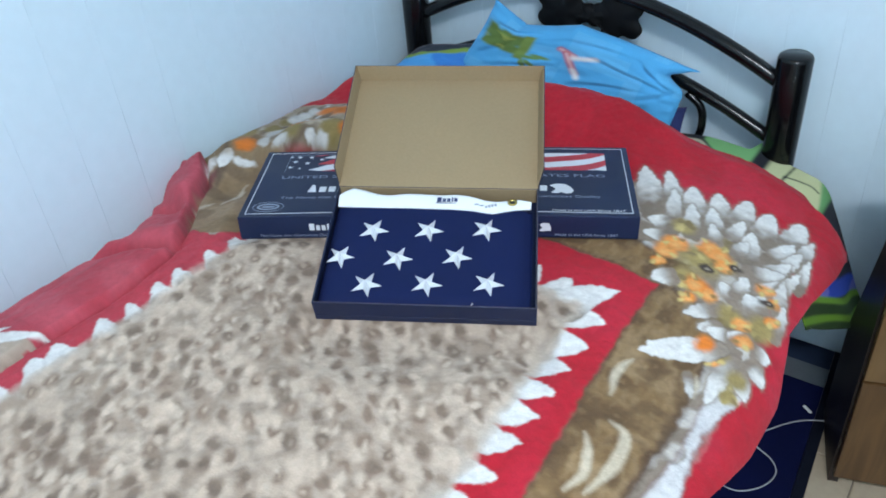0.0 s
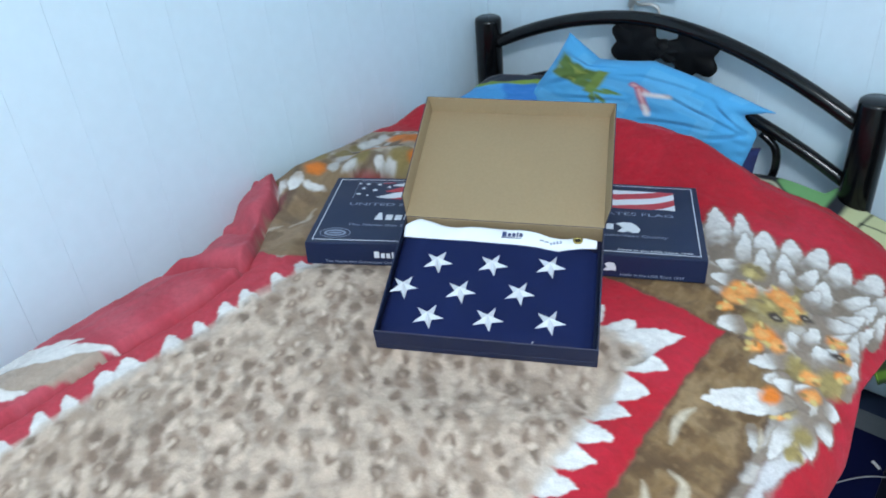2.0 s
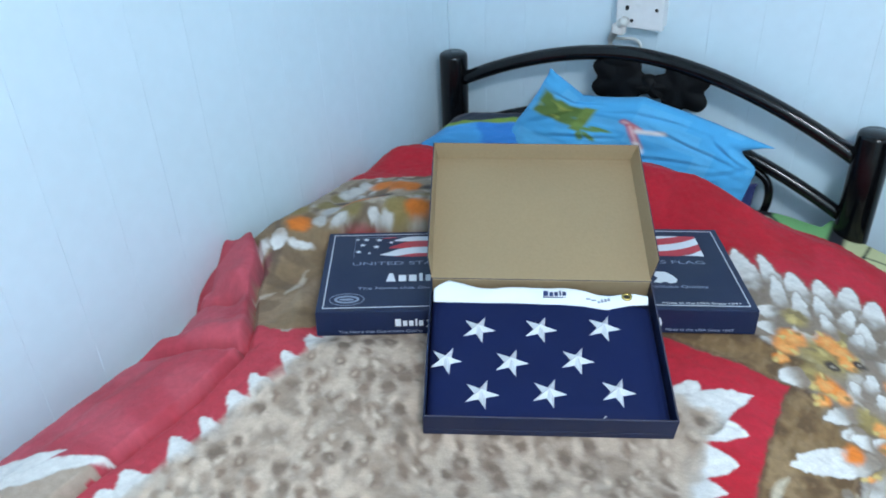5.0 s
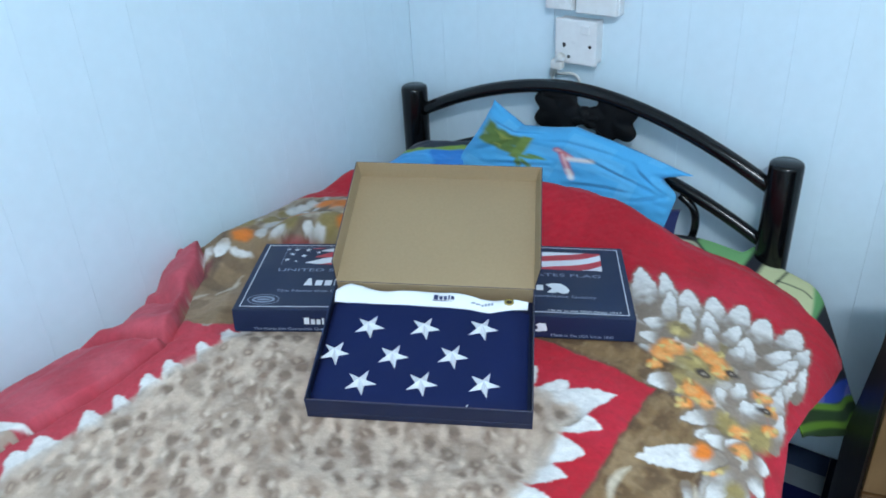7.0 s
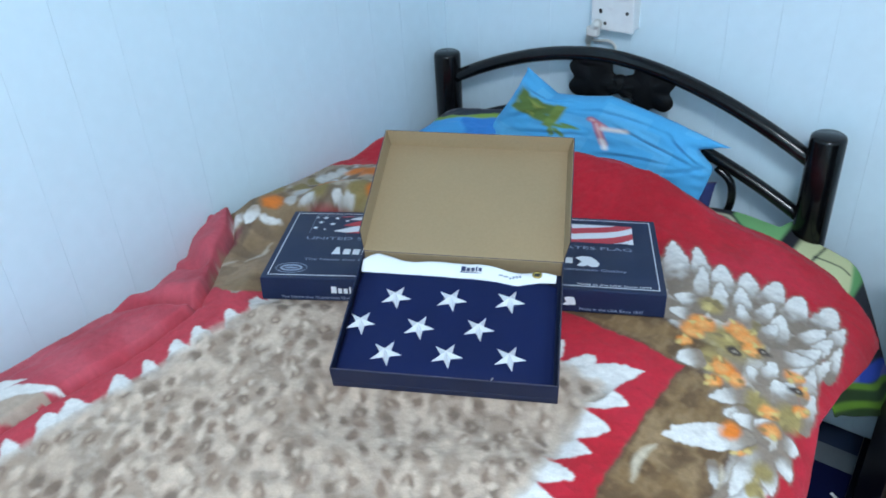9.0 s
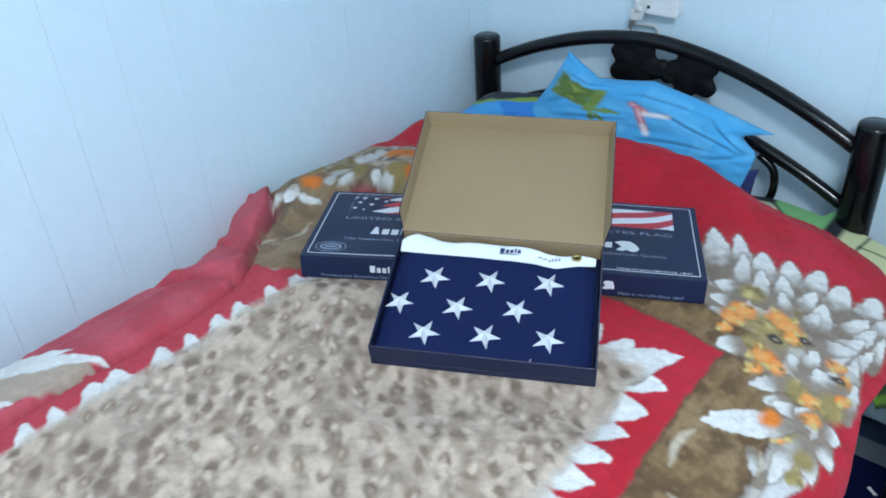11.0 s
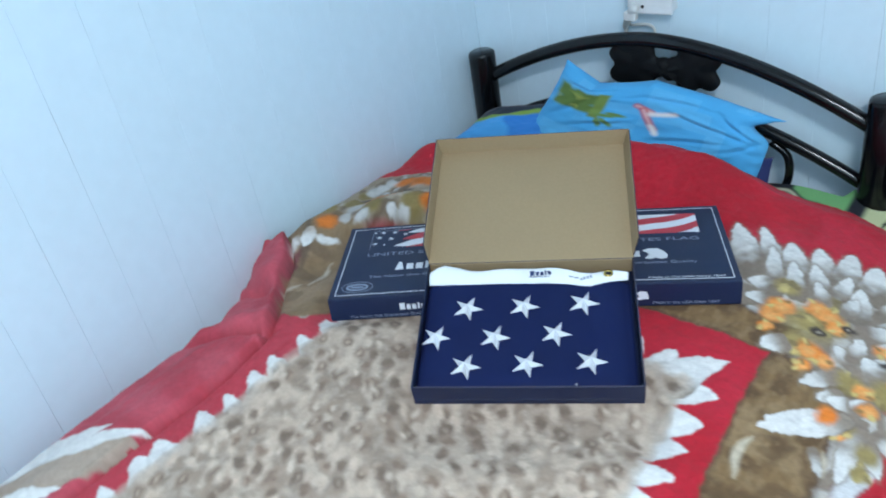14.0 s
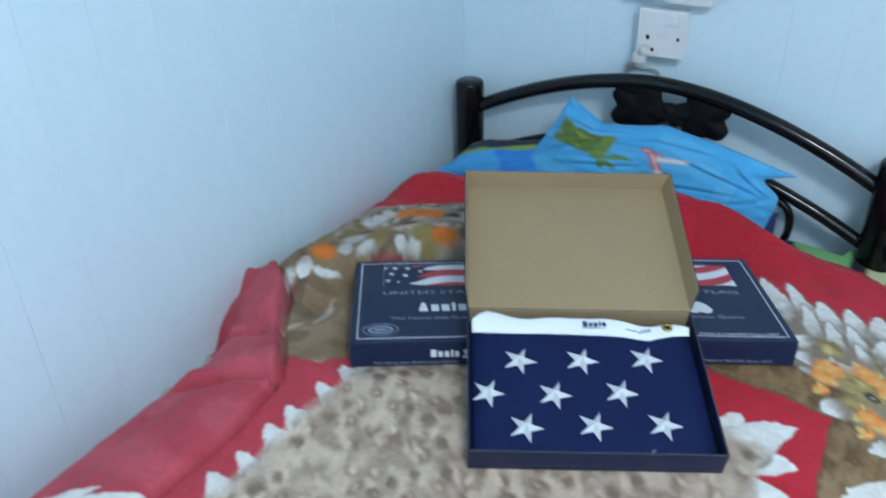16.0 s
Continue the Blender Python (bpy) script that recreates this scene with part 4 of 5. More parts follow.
    part("makers_badge", prism([(0.168, 0.072), (0.178, 0.070), (0.184, 0.074), (0.192, 0.069), (0.200, 0.072), (0.203, 0.080), (0.198, 0.092), (0.190, 0.101), (0.176, 0.102), (0.166, 0.096), (0.172, 0.090), (0.176, 0.084)], z0, z1), INK_WHITE, lid)
    lettering("printed_line", "The Name that Guarantees Quality", 0.0105, 1.25, INK_GREY, lid, BW / 2, 0.057, z0, "CENTER")
    lettering("printed_line", "Made in the USA Since 1847", 0.0072, 1.3, INK_WHITE, lid, BW - 0.020, 0.0145, z0, "RIGHT")
    seal = part("printed_seal", join(ring(0.041, 0.032, 0.0245, 0.0155, 0.0010, z0, z1), ring(0.041, 0.032, 0.0175, 0.0098, 0.0036, z0, z1)), INK_GREY, lid, "oval printed seal")
    part("seal_middle", oval(0.041, 0.032, 0.0105, 0.0026, z0, z1 - 0.0001), INK_GREY, lid)
    # the front side
    face = Matrix(((1, 0, 0, 0), (0, 0, -1, 0), (0, 1, 0, 0), (0, 0, 0, 1)))
    y0, y1 = -0.0003, 0.0002
    marks = [block(x, x + w, y0, y1, 0.0055, 0.0055 + h) for x, w, h in ((0.108, 0.008, 0.0115), (0.1185, 0.006, 0.0085), (0.127, 0.006, 0.0085), (0.1355, 0.0028, 0.011), (0.1405, 0.006, 0.0085))]
    part("makers_mark", join(*marks), INK_WHITE, lid)
    badge = prism([(0.150, 0.0035), (0.156, 0.0025), (0.162, 0.0040), (0.168, 0.0035), (0.168, 0.009), (0.165, 0.0165), (0.156, 0.017), (0.151, 0.014), (0.155, 0.009)], 0, 0.0004)
    bmesh.ops.transform(badge, matrix=face, verts=badge.verts)
    part("makers_badge", badge, INK_WHITE, lid)
    lettering("printed_line", "The Name that Guarantees Quality", 0.0062, 1.3, INK_GREY, lid, 0.030, y0 + 0.0003, -0.0045, "LEFT", face)
    lettering("printed_line", "Made in the USA Since 1847", 0.0062, 1.3, INK_GREY, lid, BW - 0.030, y0 + 0.0003, -0.0045, "RIGHT", face)
    return box


closed_box(slope_pose((0.2785, -0.833, 0.616), 33.5, -0.033, -0.07), 0.231, "closed navy cardboard flag box lying beside its twin")
closed_box(slope_pose((0.532, -0.664, 0.606), 29.5, -0.033, -0.075), 0.240, "closed navy cardboard flag box lying on flowered plush")

OW, OD, OH, WALLT = 0.296, 0.218, 0.028, 0.0014
open_at = slope_pose((0.501, -0.909, 0.607), 29.7, -0.035, 0.222)
open_box = thing("open_flag_box", "open navy and kraft cardboard box holding a folded flag", "cardboard box", at=open_at)


def shell(x0, x1, y0, y1, z0, z1):
    return block(x0, x1, y0, y1, z0, z1, 0.0004, 1)


t2 = WALLT
tray = part("tray", shell(0, OW, 0, OD, -0.009, t2), NAVY_CARD, open_box)
for wall in (shell(0, OW, 0, t2 * 1.6, t2, OH), shell(0, t2 * 1.6, t2 * 1.6, OD, t2, OH), shell(OW - t2 * 1.6, OW, t2 * 1.6, OD, t2, OH), shell(t2 * 1.6, OW - t2 * 1.6, OD - t2 / 2, OD, t2, OH)):
    part("side", wall, NAVY_CARD, tray)
part("lining", join(shell(t2 * 1.7, OW - t2 * 1.7, OD - t2 * 1.4, OD - t2 / 2 - 0.0001, t2 + 0.0002, OH + 0.0004)), KRAFT, tray, "bare kraft inside wall")
part("cut_edge", join(block(0.001, OW - 0.001, 0.0006, 0.0014, OH - 0.0002, OH + 0.0003), block(OW - 0.0016, OW - 0.0008, 0.002, OD - 0.002, OH - 0.0002, OH + 0.0003)), WORN_EDGE, tray, "rubbed paler rim")

LIDL, LIDF = 0.236, 0.028
lid_turn = Matrix.Translation((0, OD, OH)) @ pose(0, 0, 0, 4.2, 0, 0)
lid_outer = join(shell(0, OW, 0.0, LIDL, -t2, 0), shell(-0.001, t2 - 0.001, 0.004, LIDL, 0, LIDF), shell(OW - t2 + 0.001, OW + 0.001, 0.004, LIDL, 0, LIDF), shell(t2, OW - t2, LIDL - t2, LIDL, 0, LIDF))


def bowed_panel():
    """The lid's bare inside, slightly bowed, with a crease near its far edge."""
    n = 24
    bm = bmesh.new()
    rows = []
    for j in range(n + 1):
        row = []
        for i in range(n + 1):
            x, y = 0.0005 + (OW - 0.001) * i / n, (LIDL - 0.001) * j / n
            z = 0.0006 + 0.0016 * math.sin(math.pi * i / n) * math.sin(math.pi * j / n) - 0.0004 * math.exp(-((y - LIDL + 0.014) / 0.002) ** 2)
            row.append(bm.verts.new((x, y, z)))
        rows.append(row)
    for a, b in zip(rows, rows[1:]):
        for i in range(n):
            bm.faces.new((a[i], a[i + 1], b[i + 1], b[i]))
    return bm


lid_flaps = [shell(t2 - 0.0009, t2 + 0.0002, 0.0045, LIDL - t2, 0.0003, LIDF + 0.0004), shell(OW - t2 - 0.0002, OW - t2 + 0.0009, 0.0045, LIDL - t2, 0.0003, LIDF + 0.0004), shell(t2 + 0.0002, OW - t2 - 0.0002, LIDL - t2 - 0.0008, LIDL - t2 - 0.0001, 0.0003, LIDF + 0.0004)]
for bm in (lid_outer, *lid_flaps):
    for v in bm.verts:
        # the side flaps lean out and are cut back at the hinge
        if v.co.z > 0.01:
            f = v.co.z / LIDF
            if v.co.x < 0.02:
                v.co.x -= 0.004 * f
            if v.co.x > OW - 0.02:
                v.co.x += 0.007 * f
            if v.co.y < 0.01:
                v.co.y += 0.010 * f
            if v.co.y > LIDL - 0.01:
                v.co.y += 0.003 * f
box_lid = part("lid", lid_outer, NAVY_CARD, open_box)
box_lid.matrix_local = lid_turn
part("lid_lining", bowed_panel(), KRAFT, box_lid, "bare kraft inside of the lid")
for flap in lid_flaps:
    part("flap_lining", flap, KRAFT, box_lid)

# ---- the folded flag ----
flag = thing("folded_flag", "folded navy flag with white stars and canvas heading", "flag", at=open_at)


def cloth_pad():
    n, m = 60, 44
    X, Y = np.meshgrid(np.linspace(0.0032, OW - 0.0075, n), np.linspace(0.0030, 0.184, m))
    u, v = (X - 0.0045) / (OW - 0.0185), (Y - 0.004) / 0.18
    edge = np.minimum(np.minimum(u * 9, (1 - u) * 9), np.minimum(v * 7 + 0.35, 1))
    Z = 0.014 + 0.009 * np.sqrt(np.clip(edge, 0, 1)) + 0.0016 * (value_noise(X, Y, 0.05) - 0.5) + 0.0006 * (value_noise(X, Y, 0.012) - 0.5)
    return np.stack([X, Y, Z], -1)


pad = cloth_pad()
grid_mesh("folded_cloth", pad, np.ones(pad.shape), FLAG_CLOTH, flag, thickness=0.011)


def pad_height(x, y):
    k = ((pad[..., 0] - x) ** 2 + (pad[..., 1] - y) ** 2).argmin()
    return float(pad[..., 2].reshape(-1)[k])


for x, y, turn in ((0.066, 0.136, -9), (0.144, 0.138, -8), (0.225, 0.142, -8), (0.026, 0.087, -10), (0.106, 0.085, -7), (0.187, 0.090, -9), (0.069, 0.038, -8), (0.150, 0.041, -9), (0.232, 0.0445, -8)):
    bm = bmesh.new()
    h = pad_height(x, y)
    x, y = x - 0.0015, y - 0.002
    pts = star_points(x, y, 0.0220, turn - 14, 0.36)
    rim = [bm.verts.new((p, q, h + 0.0001)) for p, q in pts]
    top = [bm.verts.new((x + (p - x) * 0.97, y + (q - y) * 0.97, h + (0.0010 if k % 2 == 0 else 0.0007))) for k, (p, q) in enumerate(pts)]
    mid = bm.verts.new((x, y, h + 0.0105))
    for k in range(10):
        bm.faces.new((rim[k], rim[(k + 1) % 10], top[(k + 1) % 10], top[k]))
        bm.faces.new((top[k], top[(k + 1) % 10], mid))
    part("embroidered_star", bm, THREAD, flag, "raised white embroidered star")


def heading():
    n, m = 70, 10
    u, v = np.meshgrid(np.linspace(0, 1, n), np.linspace(0, 1, m))
    X = 0.0055 + u * (OW - 0.0155)
    far = np.interp(u, [0, 0.03, 0.07, 0.14, 0.21, 0.28, 0.38, 0.50, 0.60, 0.68, 0.76, 0.82, 0.88, 0.94, 1.0], [0.196, 0.204, 0.2115, 0.2095, 0.2035, 0.1995, 0.2005, 0.2050, 0.2035, 0.198, 0.1915, 0.192, 0.195, 0.1945, 0.188])
    near = np.interp(u, [0, 0.3, 0.6, 0.70, 0.76, 0.81, 0.86, 0.92, 1.0], [0.179, 0.179, 0.178, 0.1755, 0.172, 0.1700, 0.1745, 0.178, 0.179])
    Y = near + (far - near) * v
    Z = 0.0245 + 0.0045 * np.sin(v * math.pi * 0.55) + 0.0028 * np.sin(u * 19 + 1.0) * v + 0.0008 * (value_noise(X, Y, 0.02) - 0.5)
    return np.stack([X, Y, Z], -1)


head_grid = heading()
strip = grid_mesh("canvas_heading", head_grid, np.ones(head_grid.shape), CANVAS, flag, thickness=0.0022)
strip["label"] = "white canvas heading strip"


def on_strip(x, y):
    k = ((head_grid[..., 0] - x) ** 2 + (head_grid[..., 1] - y) ** 2).argmin()
    return float(head_grid[..., 2].reshape(-1)[k]) + 0.0005


mark = [block(x, x + w, 0.190, 0.190 + h, on_strip(x, 0.193) - 0.0004, on_strip(x, 0.193) + 0.0006) for x, w, h in ((0.150, 0.0062, 0.0085), (0.158, 0.0048, 0.0062), (0.1645, 0.0048, 0.0062), (0.171, 0.0024, 0.0078), (0.175, 0.0048, 0.0062))]
mark.append(block(0.149, 0.182, 0.1875, 0.1883, on_strip(0.165, 0.188) - 0.0004, on_strip(0.165, 0.188) + 0.0006))
part("makers_mark", join(*mark), INK_NAVY, strip)
tag = [block(x, x + w, y, y + h, on_strip(x, y) - 0.0004, on_strip(x, y) + 0.0006) for x, w, y, h in ((0.205, 0.006, 0.1835, 0.0018), (0.212, 0.006, 0.1815, 0.0018), (0.220, 0.003, 0.1790, 0.0045), (0.2245, 0.003, 0.1800, 0.0045), (0.229, 0.003, 0.1812, 0.0045), (0.2335, 0.003, 0.1828, 0.0042))]
part("size_mark", join(*tag), INK_GREY, strip)
grommet = ring(0.259, 0.1895, 0.0070, 0.0062, 0.0030, on_strip(0.259, 0.19) - 0.0004, on_strip(0.259, 0.19) + 0.0014, 28)
part("grommet", grommet, BRASS, strip, "round brass grommet", smooth=True)
part("grommet_hole", oval(0.259, 0.1895, 0.0040, 0.0034, on_strip(0.259, 0.19) - 0.0002, on_strip(0.259, 0.19) + 0.0003, 20), PIN, strip)
part("thread_end", tube(curve_points([(0.2105, 0.006, 0.020), (0.2110, 0.0055, 0.0255), (0.2125, 0.0050, 0.0285)], 8), 0.0007, 6), THREAD, flag, "loose white thread end")


# ---- pillows and sheet at the head ----
def cushion(name, corners, thick, colour, label, n=56, m=40, sag=0.10, crown=None, ear=None, creases=()):
    """A stuffed pillow with pulled-out corners, its four corners given: low left, low right, high right, high left."""
    a, b, c, d = [np.array(p) for p in corners]
    u, v = np.meshgrid(np.linspace(-1, 1, n), np.linspace(-1, 1, m))
    side = np.where(u > 0, sag if ear is None else ear, sag)
    us = u * (1 - side * (1 - v ** 2) ** 0.7 * np.abs(u))
    if ear is not None:
        # the right side is drawn in below its pulled-out corner
        us = np.where(u > 0, u * (1 - (0.06 * smooth(1.0, 0.9, v) + 0.16 * np.exp(-((v - 0.70) / 0.16) ** 2)) * np.clip(u, 0, 1) ** 3), us)
    vs = v * (1 - sag * 1.4 * (1 - u ** 2) * np.abs(v))
    f, g = (us[..., None] + 1) / 2, (vs[..., None] + 1) / 2
    flat = (a * (1 - f) + b * f) * (1 - g) + (d * (1 - f) + c * f) * g
    if crown is not None:
        flat[..., 2] += np.interp(u, *crown) * ((v + 1) / 2) ** 3
    normal = np.cross(b - a, d - a)
    normal = normal / np.linalg.norm(normal)
    puff = thick * ((1 - u ** 4) * (1 - v ** 4)) ** 0.6
    wrinkle = 0.010 * (value_noise(u, v, 0.35) - 0.5) * (puff / thick) + 0.004 * (value_noise(u + 3, v, 0.12) - 0.5)
    for k, (cu, cv, an, long) in enumerate(creases):
        p, q = (u - cu) * math.cos(an) + (v - cv) * math.sin(an), (v - cv) * math.cos(an) - (u - cu) * math.sin(an)
        q = q + 0.10 * np.sin(p * 4 + k) * 0.5
        wrinkle = wrinkle + (0.0035 * np.exp(-((q - 0.06) / 0.06) ** 2) - 0.0045 * np.exp(-(q / 0.04) ** 2)) * np.exp(-(p / long) ** 2)
    front, back = flat + normal * (puff + wrinkle)[..., None], flat - normal * (puff * 0.6)[..., None]
    P = np.concatenate([front, back[::-1][1:]], 0)
    col = np.concatenate([colour(u, v), colour(u, v)[::-1][1:]], 0)
    return tagged(grid_mesh(name, P, col, PILLOW), label, "pillow")


SKY, LEAF, PINKRED = (0.065, 0.36, 0.67), (0.10, 0.17, 0.035), (0.52, 0.03, 0.05)


def blue_print(u, v):
    col = np.empty(u.shape + (3,))
    col[:] = SKY
    check = smooth(0.52, 0.60, value_noise(np.round(u * 7) / 7.0, np.round(v * 5) / 5.0, 0.19))
    paint(col, check * 0.5, (0.12, 0.44, 0.72))
    paint(col, soft(np.minimum(np.minimum(u + 0.93, -0.47 - u), np.minimum(v - 0.12, 0.62 - v)), 0.03) * smooth(0.25, 0.5, value_noise(u, v, 0.16)), LEAF)
    paint(col, soft(np.minimum(np.minimum(u + 0.90, -0.62 - u), np.minimum(v - 0.18, 0.50 - v)), 0.04) * smooth(0.4, 0.7, value_noise(u + 3, v, 0.1)), (0.28, 0.33, 0.07))
    paint(col, soft(np.minimum(np.minimum(u + 0.52, -0.41 - u), np.minimum(v - 0.05, 0.66 - v)), 0.02), (0.16, 0.24, 0.05))
    for du, dv, an in ((-0.36, 0.16, 0.2), (-0.33, 0.02, -0.9), (-0.28, 0.22, 0.0), (-0.40, -0.02, -1.4)):
        blob(col, u, v, du, dv, 0.10, 0.035, (0.12, 0.22, 0.06), turn=an)
    for p0, p1, w, rgb in (((-0.13, 0.50), (0.01, 0.44), 0.046, PINKRED), ((-0.06, 0.44), (0.07, 0.12), 0.050, PINKRED), ((0.05, 0.16), (0.10, 0.04), 0.040, (0.75, 0.72, 0.70)), ((0.01, 0.40), (0.20, 0.52), 0.040, (0.72, 0.66, 0.66))):
        dx, dy = p1[0] - p0[0], p1[1] - p0[1]
        t = np.clip(((u - p0[0]) * dx + (v - p0[1]) * dy) / (dx * dx + dy * dy), 0, 1)
        d = np.hypot(u - p0[0] - t * dx, (v - p0[1] - t * dy) * 0.7)
        paint(col, soft(w * 0.7 - d, 0.02), rgb)
        paint(col, soft(0.018 - d, 0.012) * (0.7 if rgb == PINKRED else 0), (0.72, 0.55, 0.55))
    paint(col, soft(np.minimum(u - 0.80, -0.35 - v), 0.04), (0.03, 0.11, 0.20))
    return col


def dark_print(u, v):
    col = np.empty(u.shape + (3,))
    col[:] = (0.03, 0.20, 0.56)
    paint(col, smooth(0.5, 0.6, value_noise(u, v, 0.5)), (0.06, 0.32, 0.66))
    paint(col, soft(v - 0.35 - 0.3 * u, 0.05), (0.02, 0.03, 0.05))
    paint(col, soft(0.10 - np.abs(v - 0.30 - 0.3 * u), 0.03), (0.20, 0.32, 0.05))
    return col


cushion("pillow", [(-0.015, -0.175, 0.540), (0.34, -0.10, 0.530), (0.31, -0.045, 0.632), (0.035, -0.05, 0.578)], 0.035, dark_print, "dark blue and green printed pillow against the headboard")
cushion("pillow", [(0.150, -0.105, 0.555), (0.668, -0.105, 0.490), (0.702, -0.055, 0.650), (0.258, -0.055, 0.728)], 0.034, blue_print, "light blue printed pillow leaning on the headboard", n=170, m=120, sag=0.05, ear=0.06, crown=([-1, -0.95, -0.66, -0.36, -0.1, 0.29, 0.55, 0.9, 1], [0, -0.004, -0.027, -0.006, 0.016, 0.015, 0.011, 0.002, 0]), creases=((-0.62, 0.72, 0.5, 0.25), (0.72, 0.62, -0.7, 0.28), (0.78, 0.25, 0.9, 0.25), (0.45, 0.45, -0.4, 0.30), (0.10, 0.70, 0.1, 0.35), (0.35, 0.0, 0.6, 0.3), (-0.35, -0.05, 0.8, 0.3), (-0.75, 0.15, 1.3, 0.3), (0.62, -0.25, 1.1, 0.25)))
cushion("pillow", [(0.58, -0.10, 0.465), (0.690, -0.10, 0.462), (0.682, -0.050, 0.572), (0.58, -0.050, 0.580)], 0.020, lambda u, v: np.where((v < -0.35)[..., None], np.array((0.07, 0.30, 0.62)), np.where((u < 0.10)[..., None], np.array((0.62, 0.64, 0.68)), np.array((0.012, 0.02, 0.10)))), "small navy and white printed pillow behind the blue one", n=24, m=18)


def sheet_print(s, y):
    col = np.empty(s.shape + (3,))
    col[:] = (0.012, 0.014, 0.022)
    off = y + 0.078 + 0.50 * (s - 0.742) + 0.006 * np.sin(s * 95)
    paint(col, soft(np.minimum(0.800 - s, s - 0.60), 0.005) * soft(0.022 - off, 0.003), (0.58, 0.57, 0.40))
    paint(col, soft(0.0022 - np.abs(off - 0.010 - 0.05 * (0.72 - s)), 0.002) * soft(0.735 - s, 0.01), (0.012, 0.02, 0.012))
    paint(col, soft(np.minimum(0.818 - s, s - 0.715), 0.004) * soft(off - 0.030, 0.003), (0.19, 0.45, 0.17))
    paint(col, soft(np.minimum(0.968 - s, s - 0.848), 0.005) * soft(y + 0.16, 0.006), (0.56, 0.57, 0.31))
    paint(col, soft(np.minimum(0.978 - s, s - 0.950 + 0.3 * (y + 0.05)), 0.005), (0.13, 0.34, 0.12))
    paint(col, soft(0.0022 - np.abs(s - 0.885 - 0.1 * (y + 0.06)), 0.002) + soft(0.0022 - np.abs(y + 0.062 + 0.006 * np.sin(s * 60)), 0.002) * (s < 0.95) * (s > 0.88), (0.02, 0.03, 0.02))
    q = s - 0.595 * (y + 0.05)
    paint(col, soft(q - 1.135, 0.005), (0.015, 0.05, 0.36))
    paint(col, soft(q - 1.140, 0.005) * smooth(0.5, 0.65, value_noise(s, y, 0.03)), (0.12, 0.12, 0.42))
    paint(col, soft(q - 1.174, 0.003), (0.02, 0.05, 0.012))
    for k in (1.182, 1.222):
        paint(col, soft(0.0075 - np.abs(q - k - 0.004 * np.sin(y * 40)), 0.003), (0.13, 0.27, 0.02))
    return col


def build_sheet():
    s, f = np.meshgrid(np.linspace(0, 1, 220), np.linspace(0, 1, 110))
    y = -0.30 + f * (0.30 - 0.016)
    far = 1.240 + 0.595 * (y + 0.05)
    s = 0.55 + s * (far - 0.55)
    y = y + f * (0.035 * smooth(0.800, 0.815, s) * smooth(0.865, 0.845, s) - 0.016 * smooth(0.90, 0.98, s))
    edge, R = 0.92, 0.05
    x = np.minimum(s, edge)
    a = np.clip((s - edge) / R, 0, 1.12)
    over = np.clip(s - edge - 1.12 * R, 0, None)
    X = x + R * np.sin(a) + over * math.cos(1.12)
    Z = 0.487 + 0.018 * value_noise(s, y, 0.09) - R * (1 - np.cos(a)) - over * math.sin(1.12) - 0.03 * smooth(0.80, 0.95, x) - 0.06 * smooth(-0.15, -0.28, y) * smooth(1.03, 0.96, s)
    X = X + 0.008 * np.sin(y * 31) * smooth(0.98, 1.2, s)
    return grid_mesh("bed_sheet", np.stack([X, y, Z], -1), sheet_print(s, y), SHEET, thickness=0.003)


tagged(build_sheet(), "black, cream and green printed sheet hanging over the mattress", "bed sheet")

# ---- the wall sockets ----
WY = Y1


def rounded_plate(x0, x1, z0, z1, depth, bevel=0.003):
    return block(x0, x1, WY - depth, WY + 0.004, z0, z1, bevel, 2)


socket = thing("wall_socket", "white surface-mounted power socket with a plugged cord", "socket", at=pose(0, 0, 0))
part("back_box", rounded_plate(0.356, 0.444, 0.802, 0.888, 0.022), PLASTIC, socket)
part("face_plate", block(0.353, 0.447, WY - 0.034, WY - 0.0225, 0.799, 0.891, 0.004, 2), PLASTIC, socket)
part("plug_body", block(0.352, 0.378, WY - 0.052, WY - 0.0345, 0.788, 0.808, 0.005, 3), CORD, socket, "small beige plug under the socket")
part("plug_lead", tube(curve_points([(0.378, WY - 0.050, 0.818), (0.362, WY - 0.040, 0.800), (0.346, WY - 0.022, 0.778), (0.338, WY - 0.014, 0.764)], 14), lambda f: 0.0095 - 0.003 * f, 12), CORD, socket, "grey strain relief of the plug", smooth=True)
part("switch", block(0.412, 0.432, WY - 0.0375, WY - 0.0338, 0.864, 0.880, 0.0015), PLASTIC, socket)
for x, z in ((0.375, 0.839), (0.386, 0.814), (0.433, 0.839), (0.375, 0.836)):
    part("screw_hole", prism([(x + 0.0035 * math.cos(a), z + 0.0035 * math.sin(a)) for a in np.linspace(0, 2 * math.pi, 12, endpoint=False)], 0, 0.001), PIN, socket).matrix_local = Matrix(((1, 0, 0, 0), (0, 0, -1, WY - 0.034), (0, 1, 0, 0), (0, 0, 0, 1)))
part("cord", tube(curve_points([(0.372, WY - 0.050, 0.812), (0.358, WY - 0.040, 0.796), (0.345, WY - 0.016, 0.780), (0.350, WY - 0.012, 0.768), (0.385, WY - 0.015, 0.772), (0.400, WY - 0.014, 0.764), (0.402, WY - 0.012, 0.745)], 50), 0.0032, 8), CORD, socket, smooth=True)
part("cord", tube(curve_points([(0.366, WY - 0.030, 0.806), (0.350, WY - 0.020, 0.785), (0.338, WY - 0.010, 0.765), (0.336, WY - 0.010, 0.735)], 30), 0.0045, 8), CORD, socket, smooth=True)
